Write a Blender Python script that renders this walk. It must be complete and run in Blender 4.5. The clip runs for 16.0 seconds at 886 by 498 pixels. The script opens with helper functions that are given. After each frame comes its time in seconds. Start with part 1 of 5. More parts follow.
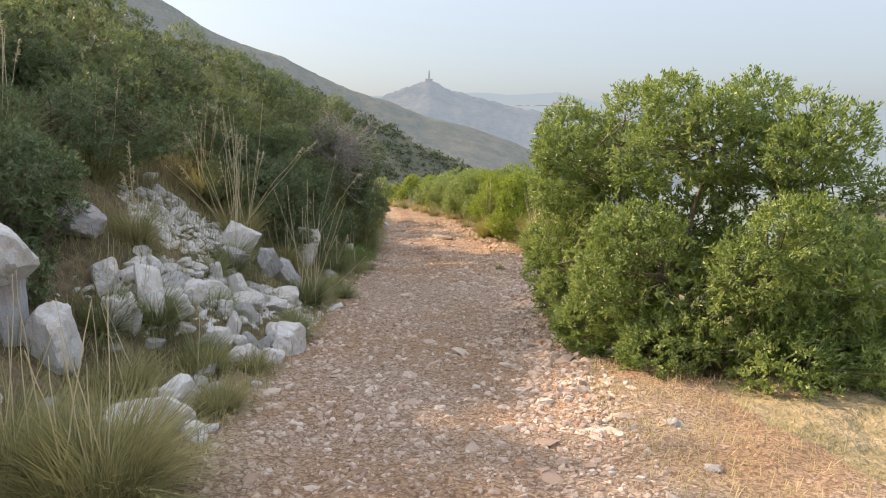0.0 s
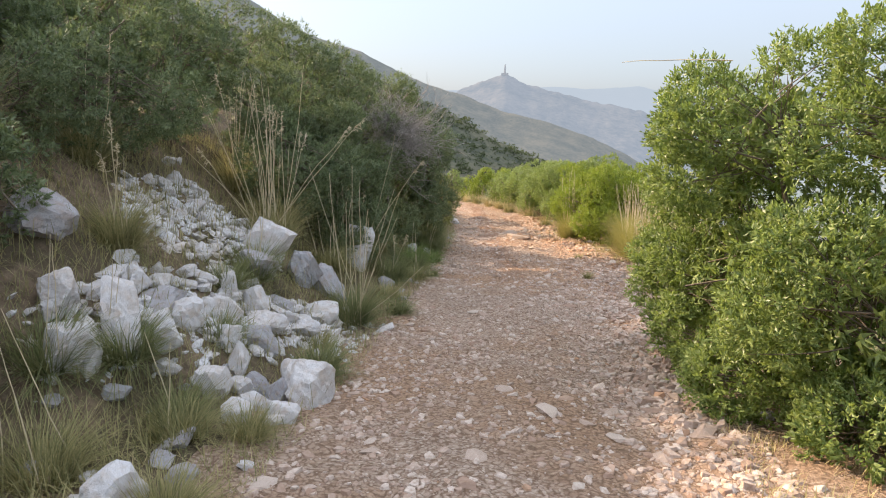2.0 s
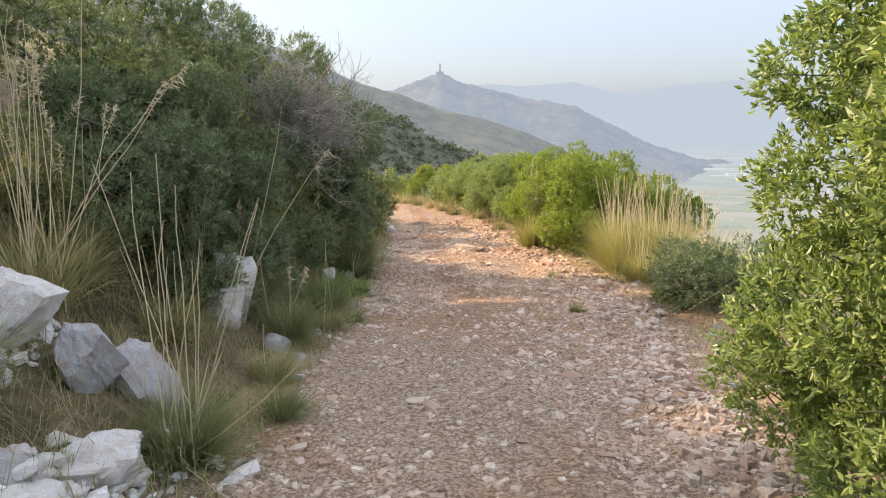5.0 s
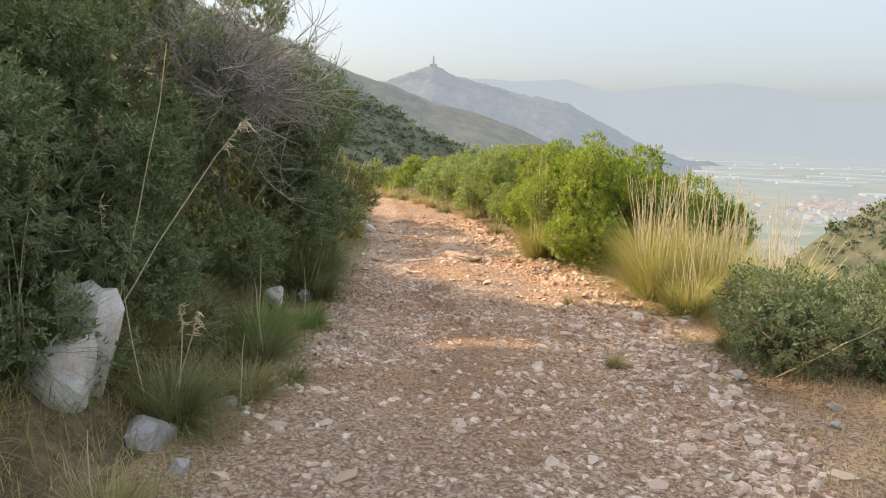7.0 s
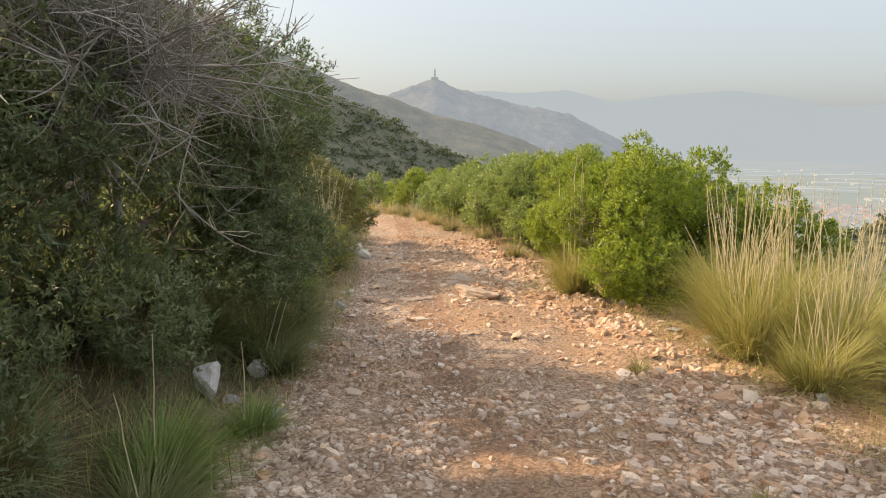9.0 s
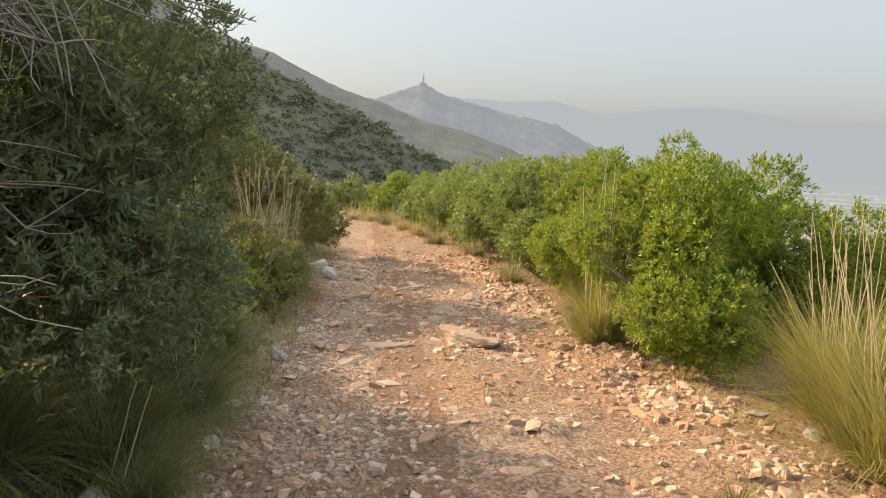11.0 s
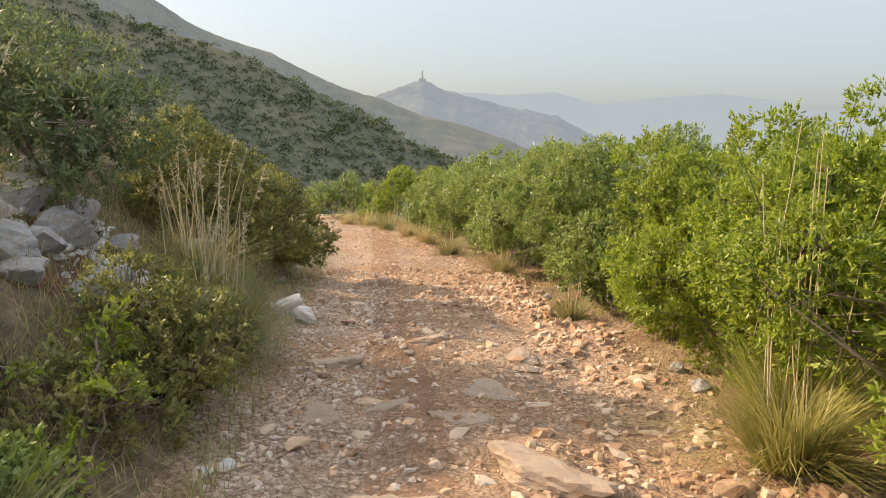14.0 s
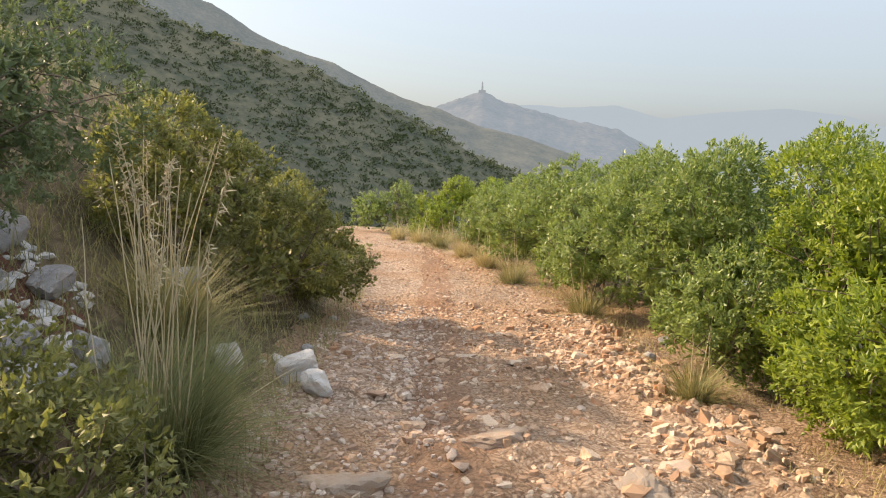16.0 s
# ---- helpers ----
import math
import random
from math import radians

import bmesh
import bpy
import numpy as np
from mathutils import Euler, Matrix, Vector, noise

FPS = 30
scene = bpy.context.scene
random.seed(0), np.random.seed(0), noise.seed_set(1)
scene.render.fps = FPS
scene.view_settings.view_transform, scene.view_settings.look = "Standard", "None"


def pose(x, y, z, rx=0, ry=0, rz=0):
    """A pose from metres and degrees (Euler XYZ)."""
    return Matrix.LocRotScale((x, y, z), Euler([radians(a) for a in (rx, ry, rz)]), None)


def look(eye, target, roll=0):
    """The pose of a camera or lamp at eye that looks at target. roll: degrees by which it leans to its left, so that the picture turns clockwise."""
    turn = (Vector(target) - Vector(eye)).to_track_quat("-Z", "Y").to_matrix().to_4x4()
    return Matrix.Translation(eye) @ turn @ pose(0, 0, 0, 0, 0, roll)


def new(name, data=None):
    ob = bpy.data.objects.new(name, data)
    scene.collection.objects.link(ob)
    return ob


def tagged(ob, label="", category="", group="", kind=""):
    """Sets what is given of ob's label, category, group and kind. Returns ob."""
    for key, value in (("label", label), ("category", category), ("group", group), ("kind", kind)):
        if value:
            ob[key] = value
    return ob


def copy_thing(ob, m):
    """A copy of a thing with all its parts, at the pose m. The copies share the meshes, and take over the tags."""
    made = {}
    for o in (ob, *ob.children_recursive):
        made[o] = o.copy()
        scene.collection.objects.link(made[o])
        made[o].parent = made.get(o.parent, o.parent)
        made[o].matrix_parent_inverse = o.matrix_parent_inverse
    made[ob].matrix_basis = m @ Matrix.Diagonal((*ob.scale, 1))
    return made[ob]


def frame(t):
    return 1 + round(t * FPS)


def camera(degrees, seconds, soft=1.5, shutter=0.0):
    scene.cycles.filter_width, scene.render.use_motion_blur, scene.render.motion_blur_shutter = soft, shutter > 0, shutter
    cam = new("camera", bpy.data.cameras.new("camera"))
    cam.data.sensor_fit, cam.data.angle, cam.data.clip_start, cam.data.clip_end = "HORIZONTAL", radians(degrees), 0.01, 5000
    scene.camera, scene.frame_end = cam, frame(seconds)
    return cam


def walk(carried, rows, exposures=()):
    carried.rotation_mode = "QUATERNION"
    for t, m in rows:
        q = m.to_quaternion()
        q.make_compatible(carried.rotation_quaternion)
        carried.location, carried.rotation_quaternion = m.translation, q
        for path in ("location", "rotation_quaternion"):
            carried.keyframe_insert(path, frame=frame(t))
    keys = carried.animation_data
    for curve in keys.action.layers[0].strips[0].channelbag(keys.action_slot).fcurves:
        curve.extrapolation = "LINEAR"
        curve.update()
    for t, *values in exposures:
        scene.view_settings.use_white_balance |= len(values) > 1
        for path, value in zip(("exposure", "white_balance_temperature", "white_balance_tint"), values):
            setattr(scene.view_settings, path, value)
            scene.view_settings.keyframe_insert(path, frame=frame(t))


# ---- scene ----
cam = camera(63.8, 16.0, 1.1)
METRES, EYE, TILT, LEAN, TURN = 17.2, 1.5, -3.5, 0.0, 0.0
ROWS = [
    (0.0, 0.0, 0.0, 0.0, 0.12, -6.01, -1.14),
    (0.5, -0.0021, 0.0285, -0.0008, 1.11, -5.64, -0.96),
    (1.0, -0.0048, 0.0568, -0.0019, 2.85, -5.83, -0.82),
    (1.5, -0.0055, 0.0848, -0.0028, 4.81, -6.28, -1.01),
    (2.0, -0.0048, 0.114, -0.0046, 6.02, -6.58, -1.66),
    (2.5, -0.004, 0.1458, -0.0053, 4.92, -6.8, -1.67),
    (3.0, -0.0057, 0.1769, -0.0052, 3.69, -6.65, -1.45),
    (3.5, -0.0083, 0.2085, -0.0043, 2.94, -6.34, -1.25),
    (4.0, -0.0114, 0.2412, -0.0061, 2.3, -6.16, -0.98),
    (4.5, -0.0145, 0.2754, -0.0084, 1.75, -6.45, -0.52),
    (5.0, -0.0146, 0.3107, -0.0091, 1.14, -6.56, 0.1),
    (7.5, -0.017, 0.4796, -0.0115, 0.29, -7.15, -2.05),
    (8.0, -0.0175, 0.5126, -0.0117, 0.75, -6.94, -1.46),
    (8.5, -0.0197, 0.5465, -0.012, 0.75, -6.41, -0.55),
    (11.0, -0.0227, 0.7053, -0.014, -0.56, -5.59, -2.82),
    (11.5, -0.0236, 0.7355, -0.014, -0.61, -4.68, -0.94),
    (12.0, -0.0271, 0.7655, -0.0144, 0.77, -5.18, -1.1),
    (12.5, -0.0284, 0.795, -0.0134, 1.55, -5.54, -0.56),
    (13.0, -0.0314, 0.825, -0.0149, 1.21, -5.57, -0.82),
    (13.5, -0.0325, 0.8551, -0.0159, 0.34, -5.74, -1.03),
    (14.0, -0.0327, 0.8834, -0.0153, -0.4, -5.96, -0.97),
    (14.5, -0.033, 0.9138, -0.0151, -0.63, -5.87, -0.65),
    (15.0, -0.0355, 0.9421, -0.0144, 0.45, -5.7, -0.53),
    (15.5, -0.036, 0.9704, -0.014, 2.63, -6.04, -0.99),
    (16.0, -0.0382, 0.998, -0.0145, 4.19, -5.2, -2.15),
]
walk(cam, [(t, pose(0, 0, EYE, TILT, LEAN, TURN) @ pose(METRES * x, METRES * y, METRES * z, 90 + pitch, roll, yaw)) for t, x, y, z, yaw, pitch, roll in ROWS],
     ((0.0, 1.55, 6550, 10), (2.5, 1.73, 6350, 12), (5.0, 1.75, 6400, 11), (8.0, 1.58, 6950, 9), (11.5, 1.44, 7150, 9), (13.5, 1.48, 7050, 9), (16.0, 1.52, 6700, 9)))


# ---- light ----
SUN_AZ, SUN_EL = -67.0, 28.0          # degrees from +y towards +x, and above the horizon
world = bpy.data.worlds.new("sky")
scene.world = world
world.use_nodes = True
wn = world.node_tree.nodes
sky = wn.new("ShaderNodeTexSky")
sky.sky_type, sky.sun_disc = "NISHITA", False
sky.sun_elevation, sky.sun_rotation = radians(SUN_EL), radians(SUN_AZ)
sky.altitude, sky.air_density, sky.dust_density, sky.ozone_density = 200, 1.0, 3.0, 1.5
world.node_tree.links.new(sky.outputs[0], wn["Background"].inputs[0])
wn["Background"].inputs[1].default_value = 0.030
# the white light of a hazy sky, brighter overhead than at the horizon
veil = wn.new("ShaderNodeBackground")
height = wn.new("ShaderNodeSeparateXYZ")
world.node_tree.links.new(wn.new("ShaderNodeTexCoord").outputs["Generated"], height.inputs[0])
dome = wn.new("ShaderNodeValToRGB")
dome.color_ramp.elements[0].color, dome.color_ramp.elements[1].color = (0.098, 0.110, 0.130, 1), (0.46, 0.47, 0.49, 1)
world.node_tree.links.new(height.outputs["Z"], dome.inputs[0])
world.node_tree.links.new(dome.outputs[0], veil.inputs[0])
veil.inputs[1].default_value = 1.0
both = wn.new("ShaderNodeAddShader")
for k, source in enumerate((wn["Background"], veil)):
    world.node_tree.links.new(source.outputs[0], both.inputs[k])
world.node_tree.links.new(both.outputs[0], wn["World Output"].inputs[0])
sun = new("sun", bpy.data.lights.new("sun", "SUN"))
sun.data.energy, sun.data.angle, sun.data.color = 3.0, radians(1.6), (1.0, 0.76, 0.51)
SUN_DIR = Vector((math.sin(radians(SUN_AZ)) * math.cos(radians(SUN_EL)), math.cos(radians(SUN_AZ)) * math.cos(radians(SUN_EL)), math.sin(radians(SUN_EL))))
sun.matrix_world = look(SUN_DIR * 60, (0, 0, 0))


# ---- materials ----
HAZE_GLOW = 0.35                           # brightness of the emission that stands in for hazy air


class Nodes:
    """A small wrapper round one material's node tree."""

    def __init__(self, name):
        self.mat = bpy.data.materials.new(name)
        self.mat.use_nodes = True
        self.tree = self.mat.node_tree
        self.tree.nodes.clear()
        self.out = self.tree.nodes.new("ShaderNodeOutputMaterial")

    def add(self, kind, **values):
        n = self.tree.nodes.new(kind)
        for key, value in values.items():
            if key in n.inputs:
                n.inputs[key].default_value = value
        return n

    def link(self, a, b):
        self.tree.links.new(a, b)

    def coords(self):
        return self.add("ShaderNodeTexCoord").outputs["Object"]

    def noise(self, scale, detail=4.0, rough=0.55, vector=None):
        n = self.add("ShaderNodeTexNoise", Scale=scale, Detail=detail, Roughness=rough)
        if vector is not None:
            self.link(vector, n.inputs["Vector"])
        return n.outputs["Fac"]

    def voronoi(self, scale, vector=None, feature="F1", rand=1.0):
        n = self.add("ShaderNodeTexVoronoi", Scale=scale, Randomness=rand)
        n.feature = feature
        if vector is not None:
            self.link(vector, n.inputs["Vector"])
        return n

    def ramp(self, fac, *stops):
        n = self.tree.nodes.new("ShaderNodeValToRGB")
        e = n.color_ramp.elements
        while len(e) < len(stops):
            e.new(0.5)
        for el, (p, c) in zip(e, stops):
            el.position, el.color = p, (*c, 1) if len(c) == 3 else c
        self.link(fac, n.inputs[0])
        return n.outputs[0]

    def mix(self, fac, a, b, how="MIX"):
        n = self.tree.nodes.new("ShaderNodeMix")
        n.data_type, n.blend_type = "RGBA", how
        for sock, v in ((n.inputs[0], fac), (n.inputs[6], a), (n.inputs[7], b)):
            if isinstance(v, (int, float)):
                sock.default_value = v
            elif isinstance(v, tuple):
                sock.default_value = (*v, 1)
            else:
                self.link(v, sock)
        return n.outputs[2]

    def bump(self, height, strength=0.5, distance=0.02, normal=None):
        n = self.add("ShaderNodeBump", Strength=strength, Distance=distance)
        self.link(height, n.inputs["Height"])
        if normal is not None:
            self.link(normal, n.inputs["Normal"])
        return n.outputs[0]

    def finish(self, color, rough=0.8, normal=None, spec=0.3, translucent=None, share=0.4):
        p = self.add("ShaderNodeBsdfPrincipled", Roughness=rough)
        p.inputs["Specular IOR Level"].default_value = spec
        if isinstance(color, tuple):
            p.inputs["Base Color"].default_value = (*color, 1)
        else:
            self.link(color, p.inputs["Base Color"])
        if normal is not None:
            self.link(normal, p.inputs["Normal"])
        end = p.outputs[0]
        if translucent is not None:
            t = self.add("ShaderNodeBsdfTranslucent")
            self.link(translucent, t.inputs["Color"])
            m = self.add("ShaderNodeMixShader", Fac=share)
            self.link(end, m.inputs[1])
            self.link(t.outputs[0], m.inputs[2])
            end = m.outputs[0]
        self.link(end, self.out.inputs[0])
        return self.mat


def leaf_material(name, dark, mid, light, share=0.42, rough=0.45, spec=0.35):
    n = Nodes(name)
    island = n.add("ShaderNodeNewGeometry").outputs["Random Per Island"]
    c = n.ramp(island, (0.0, dark), (0.55, mid), (1.0, light))
    patch = n.noise(1.7, 3, 0.6, n.coords())
    c = n.mix(n.ramp(patch, (0.35, (0, 0, 0)), (0.7, (1, 1, 1))), c, n.mix(0.55, c, light))
    through_light = n.mix(0.5, c, (light[0] * 1.45, light[1] * 1.6, light[2] * 0.8))
    return n.finish(c, rough, None, spec, through_light, share)


def grass_material(name, low, high, share=0.35):
    n = Nodes(name)
    island = n.add("ShaderNodeNewGeometry").outputs["Random Per Island"]
    c = n.ramp(island, (0.0, low), (1.0, high))
    return n.finish(c, 0.6, None, 0.25, c, share)


def bark_material(name, a, b):
    n = Nodes(name)
    co = n.coords()
    f = n.noise(30, 5, 0.6, co)
    return n.finish(n.mix(f, a, b), 0.85, n.bump(f, 0.6, 0.01), 0.2)


def rock_material(name, base, warm, dark):
    n = Nodes(name)
    co = n.coords()
    rnd = n.add("ShaderNodeObjectInfo").outputs["Random"]
    big = n.noise(3.0, 5, 0.6, co)
    fine = n.noise(38.0, 6, 0.65, co)
    pits = n.voronoi(55.0, co).outputs["Distance"]
    c = n.mix(n.ramp(big, (0.45, (0, 0, 0)), (0.72, (1, 1, 1))), base, warm)
    c = n.mix(n.ramp(fine, (0.46, (0, 0, 0)), (0.70, (0.8, 0.8, 0.8))), c, dark)
    c = n.mix(n.ramp(rnd, (0.0, (0.0, 0.0, 0.0)), (1.0, (0.35, 0.35, 0.35))), c, n.mix(0.6, c, warm))
    cracks = n.voronoi(7.0, co, "DISTANCE_TO_EDGE").outputs["Distance"]
    c = n.mix(n.ramp(cracks, (0.0, (0.4, 0.4, 0.4)), (0.02, (0, 0, 0))), c, dark)
    h = n.mix(0.4, fine, pits)
    h = n.mix(n.ramp(cracks, (0.0, (0.8, 0.8, 0.8)), (0.06, (0, 0, 0))), h, (0, 0, 0))
    return n.finish(c, 0.9, n.bump(h, 0.45, 0.012), 0.2)


def stone_material(name, island, *stops):
    n = Nodes(name)
    co = n.coords()
    rnd = n.add("ShaderNodeNewGeometry").outputs["Random Per Island"] if island else n.add("ShaderNodeObjectInfo").outputs["Random"]
    c = n.ramp(rnd, *stops)
    f = n.noise(45, 5, 0.6, co)
    c = n.mix(n.ramp(f, (0.40, (0, 0, 0)), (0.75, (0.75, 0.75, 0.75))), c, (0.28, 0.185, 0.12))
    return n.finish(c, 0.92, n.bump(f, 0.4, 0.01), 0.15)


def ground_material():
    n = Nodes("stony_earth")
    co = n.coords()
    big = n.noise(0.55, 5, 0.6, co)
    mid = n.noise(3.5, 5, 0.6, co)
    fine = n.noise(60, 5, 0.7, co)
    drift = n.add("ShaderNodeTexNoise", Scale=7.0, Detail=3.0)
    n.link(co, drift.inputs["Vector"])
    bent_co = n.add("ShaderNodeVectorMath")
    bent_co.operation = "MULTIPLY_ADD"
    n.link(drift.outputs["Color"], bent_co.inputs[0])
    bent_co.inputs[1].default_value = (0.16, 0.16, 0.16)
    n.link(co, bent_co.inputs[2])
    grit = n.voronoi(38, bent_co.outputs[0])
    pebbles = n.voronoi(13, bent_co.outputs[0])
    soil = n.mix(mid, (0.37, 0.218, 0.132), (0.52, 0.365, 0.24))
    gravel = n.mix(n.ramp(grit.outputs["Color"], (0.2, (0, 0, 0)), (0.8, (1, 1, 1))), (0.36, 0.275, 0.22), (0.62, 0.535, 0.455))
    axes = n.add("ShaderNodeSeparateXYZ")
    n.link(co, axes.inputs[0])
    along = n.add("ShaderNodeMapRange", **{"From Min": 10.0, "From Max": 15.5})
    n.link(axes.outputs["Y"], along.inputs["Value"])
    slant = n.add("ShaderNodeMath")
    slant.operation = "MULTIPLY_ADD"
    n.link(axes.outputs["Y"], slant.inputs[0])
    slant.inputs[1].default_value = 0.1
    n.link(axes.outputs["X"], slant.inputs[2])
    across = n.add("ShaderNodeMapRange", **{"From Min": 0.95, "From Max": 1.75})
    n.link(slant.outputs[0], across.inputs["Value"])
    where = n.add("ShaderNodeMath")
    where.operation = "MULTIPLY"
    n.link(along.outputs[0], where.inputs[0])
    n.link(across.outputs[0], where.inputs[1])
    gravelly = n.ramp(big, (0.42, (0.85, 0.85, 0.85)), (0.56, (0.12, 0.12, 0.12)))
    earthy = n.ramp(big, (0.40, (0.7, 0.7, 0.7)), (0.58, (0.05, 0.05, 0.05)))
    c = n.mix(n.mix(where.outputs[0], gravelly, earthy), soil, gravel)
    # a band of bare red-brown soil along the lower stretch
    band = n.add("ShaderNodeMath")
    band.operation = "MULTIPLY_ADD"
    n.link(axes.outputs["Y"], band.inputs[0])
    band.inputs[1].default_value = 0.093
    n.link(axes.outputs["X"], band.inputs[2])
    stray = n.add("ShaderNodeMath")
    stray.operation = "MULTIPLY_ADD"
    n.link(n.noise(1.3, 4, 0.6, co), stray.inputs[0])
    stray.inputs[1].default_value = 0.5
    n.link(band.outputs[0], stray.inputs[2])
    off = n.add("ShaderNodeMath")
    off.operation = "COMPARE"
    n.link(stray.outputs[0], off.inputs[0])
    off.inputs[1].default_value, off.inputs[2].default_value = 1.31, 0.20
    bare = n.add("ShaderNodeMath")
    bare.operation = "MULTIPLY"
    n.link(off.outputs[0], bare.inputs[0])
    n.link(along.outputs[0], bare.inputs[1])
    c = n.mix(n.mix(bare.outputs[0], (0, 0, 0), n.ramp(mid, (0.3, (0.85, 0.85, 0.85)), (0.7, (0.35, 0.35, 0.35)))), c, (0.25, 0.125, 0.075))
    # gaps between the grit: dark soil, deepened by shadow painted into the colour
    c = n.mix(n.ramp(grit.outputs["Distance"], (0.35, (0, 0, 0)), (0.75, (0.9, 0.9, 0.9))), c, (0.17, 0.11, 0.075))
    c = n.mix(n.ramp(fine, (0.35, (0.5, 0.5, 0.5)), (0.6, (0, 0, 0))), c, (0.366, 0.250, 0.171))
    h = n.mix(0.5, n.mix(0.55, grit.outputs["Distance"], pebbles.outputs["Distance"]), fine)
    return n.finish(c, 0.95, n.bump(h, 1.0, -0.04), 0.1)


def slope_material(name, soil, scrub, scale):
    """Earth with patches of low scrub, for ground off the track."""
    n = Nodes(name)
    co = n.coords()
    a = n.noise(scale, 6, 0.65, co)
    b = n.noise(scale * 9, 5, 0.7, co)
    c = n.mix(n.ramp(a, (0.42, (0, 0, 0)), (0.56, (1, 1, 1))), soil, scrub)
    c = n.mix(n.ramp(b, (0.4, (0.7, 0.7, 0.7)), (0.65, (0, 0, 0))), c, (scrub[0] * 0.6, scrub[1] * 0.6, scrub[2] * 0.6))
    return n.finish(c, 0.95, n.bump(b, 0.8, 0.3 / scale * 0.2), 0.1)


def haze_glow_material(name, low, high, air, amount, scale, lines=False):
    """Far land with haze painted in: emission in the air's colour, mixed over it."""
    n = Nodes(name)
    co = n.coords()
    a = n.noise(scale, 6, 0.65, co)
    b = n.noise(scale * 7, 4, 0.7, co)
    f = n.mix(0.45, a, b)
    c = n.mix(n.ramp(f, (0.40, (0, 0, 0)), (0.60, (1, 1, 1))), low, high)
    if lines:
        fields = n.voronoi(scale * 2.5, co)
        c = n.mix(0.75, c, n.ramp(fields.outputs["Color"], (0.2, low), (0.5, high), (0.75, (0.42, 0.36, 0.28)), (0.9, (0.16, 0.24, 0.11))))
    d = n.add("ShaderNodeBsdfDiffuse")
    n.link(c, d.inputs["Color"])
    e = n.add("ShaderNodeEmission", Strength=HAZE_GLOW)
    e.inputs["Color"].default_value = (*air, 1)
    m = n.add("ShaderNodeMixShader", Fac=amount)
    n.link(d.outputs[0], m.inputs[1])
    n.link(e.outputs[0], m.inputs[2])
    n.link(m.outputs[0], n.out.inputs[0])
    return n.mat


def plain_material(name, color, rough=0.8):
    return Nodes(name).finish(color, rough)


EARTH = ground_material()
SLOPE = slope_material("scrubby_slope", (0.46, 0.36, 0.23), (0.20, 0.19, 0.095), 0.35)
# hillside to far range: haze painted as emission, more with distance
HILL = haze_glow_material("hazed_near_hillside", (0.155, 0.14, 0.08), (0.045, 0.058, 0.03), (0.40, 0.44, 0.46), 0.14, 0.09)
RIDGE = haze_glow_material("hazed_middle_ridge", (0.16, 0.14, 0.095), (0.05, 0.055, 0.04), (0.38, 0.43, 0.47), 0.44, 0.09)
MOUNTAIN = haze_glow_material("hazy_mountain", (0.20, 0.18, 0.15), (0.05, 0.06, 0.055), (0.42, 0.48, 0.565), 0.68, 0.012)
RANGE = haze_glow_material("haze_pale_far_range", (0.2, 0.2, 0.2), (0.12, 0.13, 0.14), (0.485, 0.55, 0.615), 0.95, 0.002)
# the plain in three steps, each with more haze painted in as emission
PLAIN = haze_glow_material("hazy_plain", (0.17, 0.20, 0.10), (0.36, 0.29, 0.20), (0.40, 0.47, 0.48), 0.70, 0.008, True)
PLAIN_FAR = haze_glow_material("hazier_plain", (0.17, 0.20, 0.10), (0.36, 0.29, 0.20), (0.44, 0.51, 0.54), 0.82, 0.006, True)
PLAIN_EDGE = haze_glow_material("haziest_plain", (0.20, 0.22, 0.15), (0.34, 0.29, 0.22), (0.48, 0.545, 0.60), 0.92, 0.004, True)
LEAF_DARK = leaf_material("dark_evergreen_leaf", (0.05, 0.074, 0.042), (0.115, 0.152, 0.080), (0.21, 0.25, 0.135), 0.32, 0.5, 0.25)
LEAF_MID = leaf_material("evergreen_leaf", (0.045, 0.085, 0.028), (0.13, 0.19, 0.058), (0.33, 0.39, 0.125), 0.32, 0.42, 0.4)
LEAF_LIGHT = leaf_material("fresh_green_leaf", (0.05, 0.095, 0.014), (0.145, 0.205, 0.028), (0.33, 0.385, 0.06), 0.36)
SCRUB = leaf_material("hillside_scrub", (0.035, 0.055, 0.028), (0.07, 0.09, 0.045), (0.125, 0.145, 0.075), 0.2, 0.9, 0.05)
FRUIT = plain_material("red_fruit", (0.30, 0.045, 0.03), 0.5)
LEAF_GREY = leaf_material("olive_leaf", (0.075, 0.085, 0.035), (0.15, 0.15, 0.062), (0.29, 0.29, 0.105), 0.36)
BARK = bark_material("grey_brown_bark", (0.10, 0.075, 0.055), (0.24, 0.20, 0.16))
DEAD = bark_material("dead_grey_wood", (0.22, 0.20, 0.18), (0.42, 0.39, 0.36))
BLADE_GREEN = grass_material("green_blade", (0.13, 0.165, 0.065), (0.32, 0.32, 0.15))
BLADE_FRESH = grass_material("fresh_blade", (0.11, 0.19, 0.045), (0.29, 0.36, 0.12))
BLADE_OLIVE = grass_material("olive_blade", (0.18, 0.19, 0.08), (0.46, 0.41, 0.20))
BLADE_STRAW = grass_material("straw_blade", (0.34, 0.30, 0.13), (0.62, 0.52, 0.30))
BLADE_YELLOW = grass_material("yellow_green_blade", (0.24, 0.26, 0.07), (0.52, 0.47, 0.19))
BANK_LITTER = slope_material("bank_litter", (0.27, 0.20, 0.14), (0.13, 0.105, 0.068), 1.3)
RED_EARTH = slope_material("red_earth_cut", (0.25, 0.115, 0.08), (0.13, 0.075, 0.055), 2.2)
STRAW = grass_material("dry_stalk", (0.50, 0.42, 0.26), (0.70, 0.62, 0.44), 0.2)
